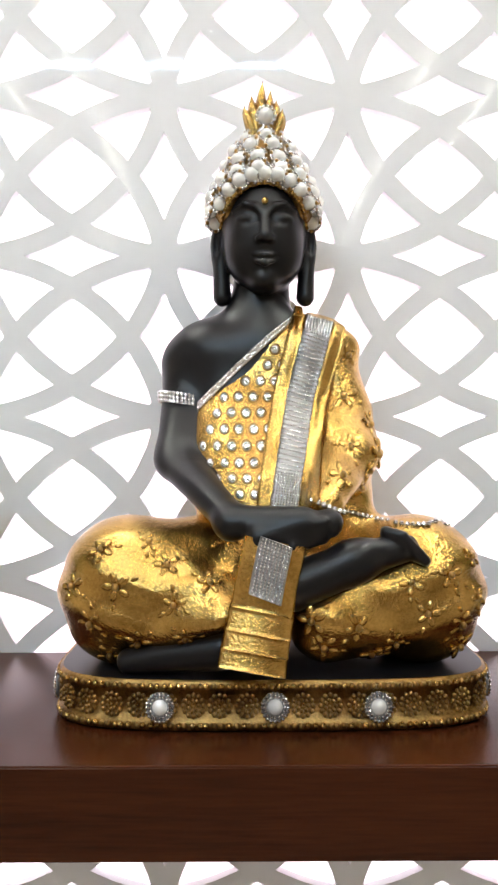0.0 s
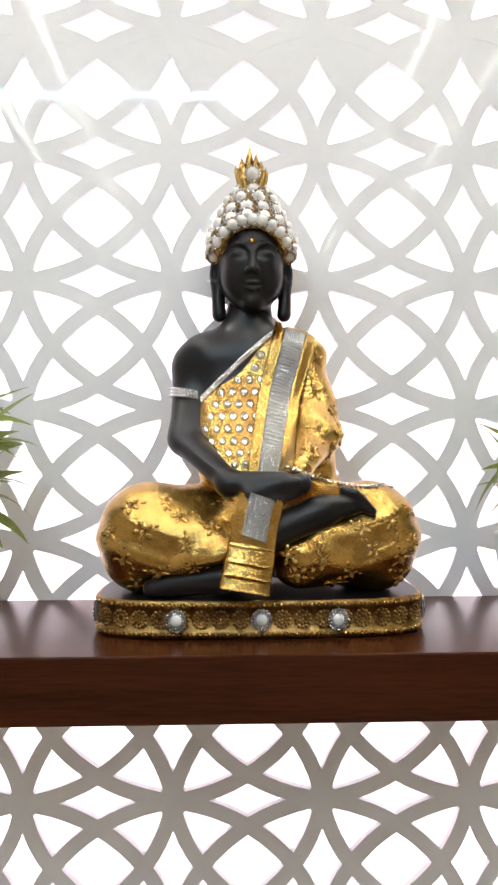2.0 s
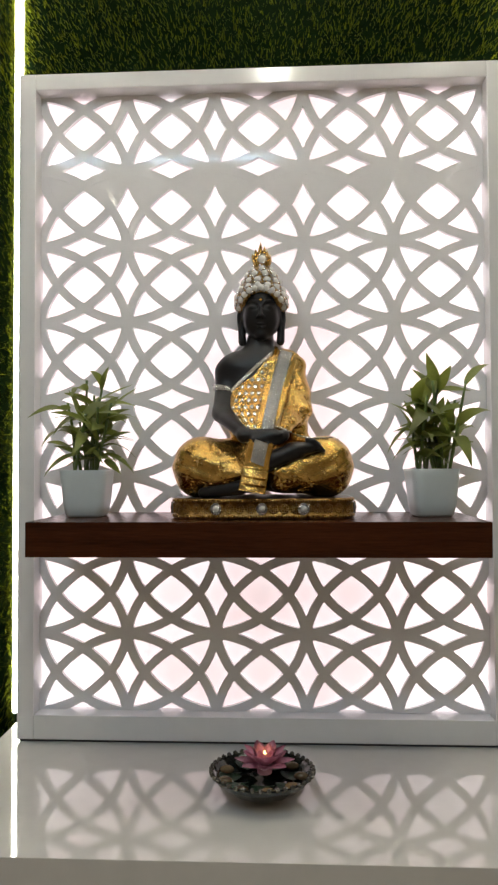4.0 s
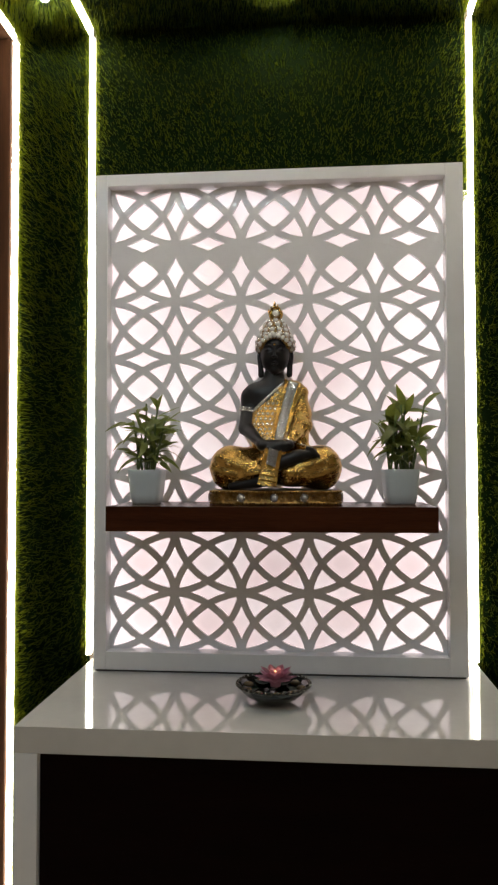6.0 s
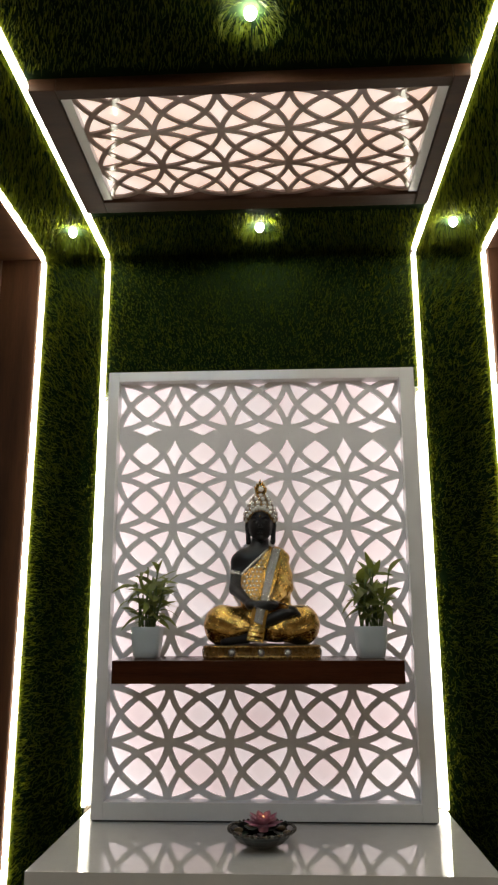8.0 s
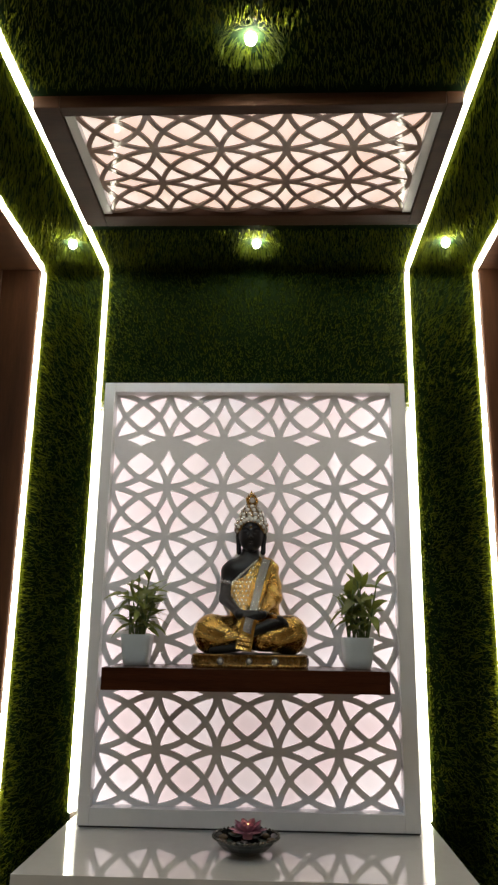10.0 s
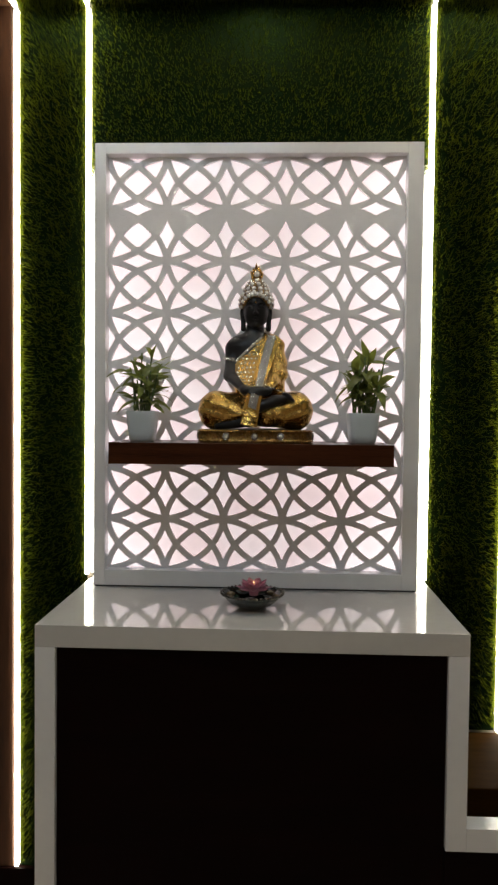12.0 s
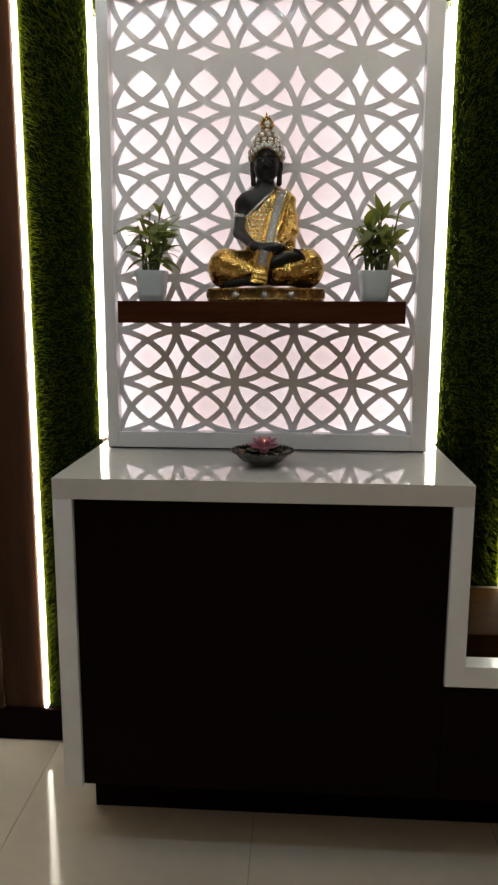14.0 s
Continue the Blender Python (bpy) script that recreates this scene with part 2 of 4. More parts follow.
def bar(bm, corner, ox, oz, pitch, rise, width, y0, y1, n=14):
    """One curved bar of the lattice between two opposite crossings of a cell."""
    pts = [arc_point(corner, A0 - 0.02 + (math.pi / 2 - 2 * A0 + 0.04) * i / n) for i in range(n + 1)]
    pts = [(ox + u * pitch, oz + w * rise) for u, w in pts]
    rows = []
    for i, (px, pz) in enumerate(pts):
        a, b = pts[max(0, i - 1)], pts[min(n, i + 1)]
        dx, dz = b[0] - a[0], b[1] - a[1]
        l = math.hypot(dx, dz)
        nx, nz = -dz / l * width / 2, dx / l * width / 2
        rows.append([bm.verts.new(p) for p in ((px - nx, y0, pz - nz), (px + nx, y0, pz + nz), (px + nx, y1, pz + nz), (px - nx, y1, pz - nz))])
    for a, b in zip(rows, rows[1:]):
        for k in range(4):
            bm.faces.new((a[k], a[(k + 1) % 4], b[(k + 1) % 4], b[k]))
    bm.faces.new(rows[0])
    bm.faces.new(rows[-1][::-1])


def lattice(bm, x0, z0, nx, nz, pitch, rise, width, y0, y1):
    """Four crossing arcs in every cell; each direction lies a hair deeper than the last."""
    for i in range(nx):
        for j in range(nz):
            for c in range(4):
                bar(bm, c, x0 + i * pitch, z0 + j * rise, pitch, rise, width, y0 + 0.00004 * (c + 4 * (i % 2)), y1)
    for i in range(nx + 1):
        for j in range(nz + 1):
            x, z, r = x0 + i * pitch, z0 + j * rise, width * 1.05
            ring = [(x + r * math.cos(k * math.pi / 4), z + r * math.sin(k * math.pi / 4)) for k in range(8)]
            ring = [(min(max(u, x0), x0 + nx * pitch), min(max(w, z0), z0 + nz * rise)) for u, w in ring]
            if 0 < i < nx and 0 < j < nz:
                bm_prism(bm, ring, "y", y0 + 0.0004, y1 - 0.0005)


screen = thing("lattice_screen", "white laminate light box with a ringed lattice front, lit from behind", "screen", (0.004, 0, 0.929))
SX = 0.004
X0 = -2.5 * PITCH
bm = bmesh.new()
lattice(bm, X0 - SX, ROW0 - 0.929, 5, 8, PITCH, RISE, BAND, 0.0, 0.009)
# filled leaves beside the crossings of the second row from the top
zc = ROW0 + 7 * RISE - 0.929
row = zc - RISE
CROSS = math.acos((0.5 + SET) / ARC)       # where two arcs meet on the middle line
for i in range(5):
    for side in (0, 1):
        leaf = []
        for s in range(11):                # along the upper arc, from the crossing to the middle line
            a = math.pi / 2 - A0 + (CROSS - math.pi / 2 + A0) * s / 10
            leaf.append(arc_point(0, a))
        for s in range(1, 11):             # down the arc that crosses it
            a = math.pi / 2 - CROSS + (2 * CROSS - math.pi / 2) * s / 10
            leaf.append(arc_point(1, a))
        for s in range(1, 10):             # back up the inner arc to the crossing
            a = CROSS + (math.pi / 2 - A0 - CROSS) * s / 10
            u, w = arc_point(2, math.pi / 2 - a)
            leaf.append((u, w))
        if side:
            leaf = [(1 - u, w) for u, w in leaf][::-1]
        bm_prism(bm, [(X0 - SX + (i + u) * PITCH, row + w * RISE) for u, w in leaf], "y", 0.0005, 0.008)
part("lattice_board", bm, M_JALI, screen, "white board cut into rings")
box_part("diffuser", screen, M_GLOW, X0 - SX - 0.002, -X0 - SX + 0.002, 0.014, 0.018, ROW0 - 0.931, ROW0 + 8 * RISE - 0.927, 0, "glowing pinkish white acrylic sheet")
FX0, FX1, FZ1 = -0.406, 0.408, 1.108
for name, x0, x1, z0, z1 in (("frame_side", FX0, X0 - SX + 0.001, 0, FZ1), ("frame_side", -X0 - SX - 0.001, FX1, 0, FZ1),
                             ("frame_rail", X0 - SX + 0.001, -X0 - SX - 0.001, 0, ROW0 - 0.929 + 0.004), ("frame_rail", X0 - SX + 0.001, -X0 - SX - 0.001, ROW0 + 8 * RISE - 0.929 - 0.004, FZ1)):
    box_part(name, screen, M_WHITE, x0, x1, -0.030, 0.024, z0, z1, 0.0015)
box_part("back_box", screen, M_WHITE, FX0 + 0.01, FX1 - 0.01, 0.025, WALL_Y - 0.002, 0.0, FZ1 - 0.01)
box_part("foot_seal", screen, M_SEAL, FX0 + 0.004, FX1 - 0.004, -0.026, 0.02, -0.004, 0.0, 0)

# ---- counter ----
counter = thing("counter", "white laminate counter with a polished top and dark wenge front", "counter", (0, 0, 0))
CX0, CX1, CY0, CT = -0.436, 0.456, -0.383, 0.925
box_part("worktop", counter, M_MARBLE, CX0, CX1, CY0, WALL_Y - 0.001, CT - 0.046, CT, 0.0008, "polished white top")
box_part("side_panel", counter, M_WHITE, CX0, CX0 + 0.042, CY0 + 0.0004, WALL_Y - 0.002, 0.195, CT - 0.0462, 0.0006)
box_part("side_panel", counter, M_WHITE, CX1 - 0.042, CX1, CY0 + 0.0004, WALL_Y - 0.002, 0.476, CT - 0.0462, 0.0006)
box_part("front_panel", counter, M_DARK, CX0 + 0.043, CX1 - 0.043, CY0 + 0.012, CY0 + 0.03, 0.197, CT - 0.048, 0.001, "dark wenge front panel")
box_part("plinth", counter, M_DARK, CX0 + 0.012, 1.45, -0.18, -0.16, 0, 0.195, 0.001, "recessed dark plinth")
box_part("base_board", counter, M_DARK, CX0 + 0.043, CX1 - 0.043, CY0 + 0.031, WALL_Y - 0.002, 0.197, 0.215, 0)

bench = thing("bench", "low bench with a white front rail and brown wooden seat box", "bench", (0, 0, 0))
box_part("front_rail", bench, M_WHITE, CX1 + 0.0002, 1.45, CY0 + 0.0004, CY0 + 0.05, 0.476, 0.524, 0.0006, "white front rail")
box_part("seat_box", bench, M_SEAT, CX1 + 0.001, 1.45, -0.2, WALL_Y - 0.014, 0.215, 0.517, 0.003, "brown wooden seat box")
box_part("front_panel", bench, M_DARK, CX1 - 0.042, 1.45, CY0 + 0.012, CY0 + 0.03, 0.197, 0.475, 0.001)
box_part("base_board", bench, M_DARK, CX1 - 0.042, 1.45, CY0 + 0.031, -0.201, 0.197, 0.214, 0)

# ---- shelf ----
SH0, SH1 = 1.250, 1.299
shelf = thing("wall_shelf", "thick dark walnut veneer floating shelf fixed to the lattice screen", "shelf", (0, 0, SH0))
box_part("board", shelf, M_SHELF, -0.3215, 0.3215, -0.2165, -0.001, 0.0005, SH1 - SH0, 0.0008)
box_part("front_lipping", shelf, M_SHELF, -0.322, 0.322, -0.218, -0.2168, 0, SH1 - SH0 - 0.0006, 0.0004, "dark walnut edge band")

# ---- ceiling light panel ----
cl = thing("ceiling_light_panel", "backlit white lattice panel in a brown wooden ceiling frame", "ceiling light", (0.012, -0.42, CEIL_Z))
bm = bmesh.new()
NZ = 3
CP, CR = 0.150, 0.1265
lattice(bm, -2.5 * CP, -1.5 * CR, 5, NZ, CP, CR, 0.0115, -0.024, -0.0195)
rot = Matrix(((1, 0, 0, 0), (0, 0, 1, 0), (0, 1, 0, 0), (0, 0, 0, 1)))
bmesh.ops.transform(bm, matrix=rot, verts=bm.verts)
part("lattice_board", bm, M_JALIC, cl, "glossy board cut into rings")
box_part("diffuser", cl, M_GLOWC, -2.5 * CP, 2.5 * CP, -1.5 * CR, 1.5 * CR, -0.013, -0.009, 0, "glowing warm white acrylic sheet")
for x0, x1, y0, y1 in ((-0.398, -0.376, -0.192, 0.192), (0.376, 0.398, -0.192, 0.192)):
    box_part("white_border", cl, M_WHITE, x0, x1, y0, y1, -0.028, -0.008)
for x0, x1, y0, y1 in ((-0.455, -0.399, -0.222, 0.243), (0.399, 0.434, -0.222, 0.243), (-0.399, 0.399, -0.222, -0.193), (-0.399, 0.399, 0.193, 0.243)):
    box_part("wooden_frame", cl, M_WOODX, x0, x1, y0, y1, -0.034, 0.012, 0.002, "brown wooden frame")

# ---- downlights ----
for sx, sy in SPOTS:
    d = thing("downlight", "small round recessed downlight in the grass ceiling, switched on", "downlight", (sx, sy, CEIL_Z), "downlights in the ceiling")
    bm = bmesh.new()
    bmesh.ops.create_uvsphere(bm, u_segments=20, v_segments=10, radius=1, matrix=Matrix.Translation((0, 0, -0.012)) @ Matrix.Diagonal((0.0105, 0.0105, 0.013, 1)))
    part("lens", bm, M_SPOT, d, "glowing lens")
    bm = bmesh.new()
    for i in range(24):
        a, b = 2 * math.pi * i / 24, 2 * math.pi * (i + 1) / 24
        q = []
        for r, z in ((0.0150, 0.004), (0.0150, -0.003), (0.0175, -0.002), (0.0175, 0.004)):
            q.append((bm.verts.new((r * math.cos(a), r * math.sin(a), z)), bm.verts.new((r * math.cos(b), r * math.sin(b), z))))
        for k in range(4):
            (p, s), (u, v) = q[k], q[(k + 1) % 4]
            bm.faces.new((p, s, v, u))
    bmesh.ops.remove_doubles(bm, verts=bm.verts, dist=1e-5)
    part("ring", bm, M_BEZEL, d)
# ---- grass cladding ----


def grass_mat(name, label, u0, u1, v0, v1, place, holes=(), density=24000, length=0.034, lean_most=0.7, flank=2600, bevel=0.030):
    """A mat with blades. place(u, v, h): the point h metres out from the mat at (u, v)."""
    rng = np.random.default_rng(len(name) * 7 + int(abs(u0) * 1000))
    n = int((u1 - u0) * (v1 - v0) * density)
    u, v = rng.uniform(u0, u1, n), rng.uniform(v0, v1, n)
    rim = int((v1 - v0) * flank)   # tufts along both edges, which overhang the light strips
    side = rng.integers(0, 2, rim)
    off = rng.uniform(0, 0.010, rim)
    u = np.concatenate([u, np.where(side, u1 - off, u0 + off)])
    v = np.concatenate([v, rng.uniform(v0, v1, rim)])
    edged = np.concatenate([np.zeros(n, bool), np.ones(rim, bool)])
    n += rim
    ok = np.ones(n, bool)
    for hu, hv, r in holes:
        ok &= np.hypot(u - hu, v - hv) > r
    u, v, edged = u[ok], v[ok], edged[ok]
    n = len(u)
    ang, lean = rng.uniform(0, 2 * np.pi, n), rng.uniform(0.05, lean_most, n)
    ln = length * rng.uniform(0.6, 1.12, n)
    out = np.where(u > (u0 + u1) / 2, 0.0, np.pi) + rng.normal(0, 1.0, n)
    ang, lean = np.where(edged, out, ang), np.where(edged, rng.uniform(0.0, 0.45, n), lean)
    edge = np.clip(np.minimum(u - u0, u1 - u) / bevel, 0, 1)   # the pile slopes down to the strips
    ln *= 0.28 + 0.72 * np.sqrt(edge)
    slope = (edge < 1) & ~edged
    ang = np.where(slope, np.where(u > (u0 + u1) / 2, 0.0, np.pi) + rng.normal(0, 0.9, n), ang)
    lean = np.where(slope, lean * 0.4 + 0.5 * (1 - edge), lean)
    for hu, hv, r in holes:        # the pile opens like a crater round each lamp
        d = np.hypot(u - hu, v - hv) - r
        near = d < 0.042
        away = np.arctan2(v - hv, u - hu) + rng.normal(0, 0.35, n)
        ang = np.where(near, away, ang)
        lean = np.where(near, 1.05 * (1 - np.clip(d / 0.042, 0, 1)) + rng.uniform(0.05, 0.35, n), lean)
        ln = np.where(near, np.maximum(ln, 0.030), ln)
    w = rng.uniform(0.0006, 0.0010, n)
    cu, cv = np.cos(ang), np.sin(ang)
    pts = []
    for f, wf, bend in ((0, 1, 0), (0.55, 0.9, 0.35), (1, 0.15, 1)):
        h = ln * f * np.cos(lean * (0.4 + 0.6 * f))
        o = ln * f * np.sin(lean * (0.4 + 0.6 * f))
        for sgn in (-1, 1):
            pts.append(np.stack([u + cu * o - cv * w * wf * sgn, v + cv * o + cu * w * wf * sgn, h], 1))
    p = np.stack(pts, 1).reshape(-1, 3)
    base = np.arange(n)[:, None] * 6
    faces = np.concatenate([base + np.array([0, 1, 3, 2]), base + np.array([2, 3, 5, 4])])
    p3 = place(p[:, 0], p[:, 1], p[:, 2])
    me = bpy.data.meshes.new(name)
    me.from_pydata(p3.tolist(), [], faces.tolist())
    me.materials.append(M_GRASS)
    return tagged(new(name, me), label, "artificial grass", kind="stuff")


MAT = 0.004         # thickness of the mat under the bands


def on_wall(u, v, h):
    return np.stack([u, WALL_Y - MAT - h, v], 1)


def on_raised_wall(u, v, h):
    return np.stack([u, WALL_Y - 0.006 - h, v], 1)


def on_raised_ceiling(u, v, h):
    return np.stack([u, v, CEIL_Z - 0.006 - h], 1)


def on_ceiling(u, v, h):
    return np.stack([u, v, CEIL_Z - MAT - h], 1)


BANDS = ((-LX + 0.008, -0.463), (0.466, RX - 0.008))
for x0, x1 in BANDS:
    structure("trim", M_MAT, x0, x1, WALL_Y - MAT, WALL_Y + 0.019, 0.1 if x0 < 0 else 0.518, CEIL_Z - MAT - 0.001, "green backing of the grass band on the wall", "grass backing")
    grass_mat("wall_grass", "bright green artificial grass band on the wall", x0, x1, 0.12 if x0 < 0 else 0.53, CEIL_Z - 0.01, on_wall)
    structure("trim", M_MAT, x0, x1, RY0, WALL_Y - 0.001, CEIL_Z - MAT, CEIL_Z + 0.013, "green backing of the grass band on the ceiling", "grass backing")
    grass_mat("ceiling_grass", "bright green artificial grass band on the ceiling", x0, x1, -1.5, WALL_Y - 0.005, on_ceiling, [(x, y, 0.021) for x, y in SPOTS])
for x0, x1 in ((-0.447, FX0 + 0.003), (FX1 + 0.005, 0.450)):
    structure("trim", M_WHITE, x0, x1, WALL_Y - 0.006, WALL_Y + 0.019, 0.9265, 2.029, "white laminate strip between the screen and its light lines", "wall panel")
structure("trim", M_MAT, -0.446, 0.449, WALL_Y - 0.006, WALL_Y + 0.019, 2.03, CEIL_Z, "dark green backing of the grass wall", "grass backing")
grass_mat("back_grass", "dark green artificial grass on the wall above the screen", -0.446, 0.449, 2.0, CEIL_Z - 0.011, on_raised_wall, density=26000, length=0.018, lean_most=0.6, flank=1500, bevel=0.012)
structure("trim", M_MAT, -0.446, 0.449, RY0, WALL_Y - 0.007, CEIL_Z - 0.006, CEIL_Z + 0.013, "dark green backing of the grass ceiling", "grass backing")
grass_mat("far_ceiling_grass", "dark green artificial grass between the ceiling frame and wall", -0.446, 0.449, -0.115, WALL_Y - 0.005, on_raised_ceiling, [(x, y, 0.021) for x, y in SPOTS], density=26000, length=0.018, lean_most=0.6, flank=1500, bevel=0.012)
grass_mat("near_ceiling_grass", "dark green artificial grass ceiling beyond the wooden frame", -0.446, 0.449, -1.5, -0.672, on_raised_ceiling, [(x, y, 0.021) for x, y in SPOTS], density=26000, length=0.018, lean_most=0.6, flank=1500, bevel=0.012)

# ---- seated statue ----
M_SKIN = material("black_resin", (0.0060, 0.0052, 0.0062), 0.36, vary=0.2, scale=25, bump=0.03, bump_scale=300, spec=0.34)
M_GOLD = material("gold_leaf_paint", (0.46, 0.265, 0.06), 0.23, metal=1.0, vary=0.24, scale=60, second=(0.70, 0.45, 0.135), bump=0.25, bump_scale=620, rough_vary=0.07)
M_GOLDOLD = material("antique_gold_paint", (0.26, 0.13, 0.035), 0.38, metal=1.0, vary=0.6, scale=70, second=(0.54, 0.32, 0.10), bump=0.35, bump_scale=500, rough_vary=0.12)
M_PEARL = material("pearl_bead", (0.74, 0.71, 0.67), 0.22, vary=0.06, scale=60, coat=1.0)
M_SILVER = material("silver_bead", (0.72, 0.71, 0.72), 0.18, metal=1.0, vary=0.2, scale=200)
M_CRYSTAL = material("crystal_stone", (0.75, 0.76, 0.78), 0.08, metal=0.9, vary=0.25, scale=300)
M_BACKING = material("grey_stone_band", (0.3, 0.29, 0.29), 0.4, metal=0.6, vary=0.2, scale=200)
SKIN, GOLD, OLD, PEARL, SILVER, CRYSTAL, BACKING = range(7)


class Lump:
    """Gathers the pieces of one mesh with their materials."""

    def __init__(self):
        self.v, self.f, self.m, self.n = [], [], [], 0

    def add(self, v, f, m):
        v = np.asarray(v, float)
        self.v.append(v)
        self.f.extend([tuple(int(i) + self.n for i in q) for q in f])
        self.m.extend([m] * len(f))
        self.n += len(v)

    def mesh(self, name, mats):
        me = bpy.data.meshes.new(name)
        me.from_pydata(np.concatenate(self.v).tolist(), [], self.f)
        for m in mats:
            me.materials.append(m)
        me.polygons.foreach_set("material_index", self.m)
        me.polygons.foreach_set("use_smooth", [True] * len(me.polygons))
        me.update()
        return me


def ball(nu=10, nv=6):
    v = [(0, 0, 1)]
    for j in range(1, nv):
        a = math.pi * j / nv
        v += [(math.sin(a) * math.cos(2 * math.pi * i / nu), math.sin(a) * math.sin(2 * math.pi * i / nu), math.cos(a)) for i in range(nu)]
    v.append((0, 0, -1))
    f = [(0, 1 + i, 1 + (i + 1) % nu) for i in range(nu)]
    for j in range(nv - 2):
        a = 1 + j * nu
        f += [(a + i, a + nu + i, a + nu + (i + 1) % nu, a + (i + 1) % nu) for i in range(nu)]
    a = 1 + (nv - 2) * nu
    f += [(a + i, a + nu, a + (i + 1) % nu) for i in range(nu)]
    return np.array(v), f


BALL, BALL_SMALL = ball(12, 8), ball(6, 4)


def add_ball(lump, place, r, m, squash=(1, 1, 1), small=False, turn=None):
    v, f = BALL_SMALL if small else BALL
    p = v * np.array(squash) * r
    if turn is not None:
        p = p @ np.array(turn).T
    lump.add(p + np.array(place), f, m)


def surface(s, origin, h):
    """Quads on the zero level of a grid of distances."""
    shape = np.array(s.shape) - 1
    corners = [(i, j, k) for i in (0, 1) for j in (0, 1) for k in (0, 1)]
    def sub(c):
        return s[c[0]:c[0] + shape[0], c[1]:c[1] + shape[1], c[2]:c[2] + shape[2]]
    count = sum((sub(c) < 0).astype(np.int8) for c in corners)
    cells = np.argwhere((count > 0) & (count < 8))
    pos, num = np.zeros((len(cells), 3)), np.zeros(len(cells))
    val = {c: s[cells[:, 0] + c[0], cells[:, 1] + c[1], cells[:, 2] + c[2]] for c in corners}
    for a in corners:
        for ax in range(3):
            if a[ax]:
                continue
            b = tuple(1 if q == ax else a[q] for q in range(3))
            x = (val[a] < 0) != (val[b] < 0)
            t = val[a] / np.where(val[a] == val[b], 1, val[a] - val[b])
            p = np.tile(np.array(a, float), (len(cells), 1))
            p[:, ax] += t
            pos[x] += p[x]
            num[x] += 1
    v = (cells + pos / num[:, None]) * h + origin
    index = -np.ones(shape, int)
    index[tuple(cells.T)] = np.arange(len(cells))
    faces = []
    for ax in range(3):
        o = [q for q in range(3) if q != ax]
        lo = [slice(1, -1)] * 3
        hi = [slice(1, -1)] * 3
        lo[ax], hi[ax] = slice(0, -1), slice(1, None)
        a, b = s[tuple(lo)] < 0, s[tuple(hi)] < 0
        for flip in (0, 1):
            e = np.argwhere((a & ~b) if flip else (~a & b))
            e[:, o[0]] += 1
            e[:, o[1]] += 1
            q = []
            for d0, d1 in ((1, 1), (0, 1), (0, 0), (1, 0)):
                c = e.copy()
                c[:, o[0]] -= d0
                c[:, o[1]] -= d1
                q.append(index[tuple(c.T)])
            q = np.stack(q, 1)
            if (flip == 0) != (ax == 1):
                q = q[:, ::-1]
            faces.append(q)
    return v, np.concatenate(faces)


class Clay:
    """A grid of distances, shaped by soft joins of simple bodies."""

    def __init__(self, lo, hi, h):
        self.lo, self.h = np.array(lo), h
        ax = [np.arange(a, b, h, dtype=np.float32) for a, b in zip(lo, hi)]
        self.x, self.y, self.z = np.meshgrid(*ax, indexing="ij", sparse=True)
        self.s = np.full([len(a) for a in ax], 1.0, np.float32)

    def join(self, d, k=0.008):
        t = np.clip(0.5 + 0.5 * (self.s - d) / k, 0, 1)
        self.s = self.s + (d - self.s) * t - k * t * (1 - t)

    def cut(self, d, k=0.004):
        t = np.clip(0.5 - 0.5 * (self.s + d) / k, 0, 1)
        self.s = self.s + (-d - self.s) * t + k * t * (1 - t)

    def egg(self, c, r):
        x, y, z = (self.x - c[0]) / r[0], (self.y - c[1]) / r[1], (self.z - c[2]) / r[2]
        k = np.sqrt(x * x + y * y + z * z)
        return (k - 1) * min(r)

    def limb(self, a, b, ra, rb):
        a, b = np.array(a), np.array(b)
        d = b - a
        t = np.clip(((self.x - a[0]) * d[0] + (self.y - a[1]) * d[1] + (self.z - a[2]) * d[2]) / (d @ d), 0, 1)
        x, y, z = self.x - a[0] - t * d[0], self.y - a[1] - t * d[1], self.z - a[2] - t * d[2]
        return np.sqrt(x * x + y * y + z * z) - (ra + (rb - ra) * t)

    def front(self, x, z):
        """The y of the nearest surface in front at (x, z), or None."""
        i, k = int(round((x - self.lo[0]) / self.h)), int(round((z - self.lo[2]) / self.h))
        if not (0 <= i < self.s.shape[0] and 0 <= k < self.s.shape[2]):
            return None
        col = self.s[i, :, k]
        w = np.argwhere(col < 0)
        if not len(w):
            return None
        j = int(w[0, 0])
        t = 0 if j == 0 else col[j - 1] / (col[j - 1] - col[j])
        return float(self.lo[1] + (j - 1 + t) * self.h)

    def normal(self, x, z):
        e = 0.004
        y0, y1, y2 = self.front(x, z), self.front(x + e, z), self.front(x, z + e)
        if None in (y0, y1, y2):
            return None
        n = Vector(((y1 - y0) / e, -1, (y2 - y0) / e))
        return n.normalized()


def nearest_front(x, z, bodies):
    ys = [y for y in (b.front(x, z) for b in bodies) if y is not None]
    return min(ys) if ys else None


statue_mesh = Lump()
BH = 0.030      # height of the base

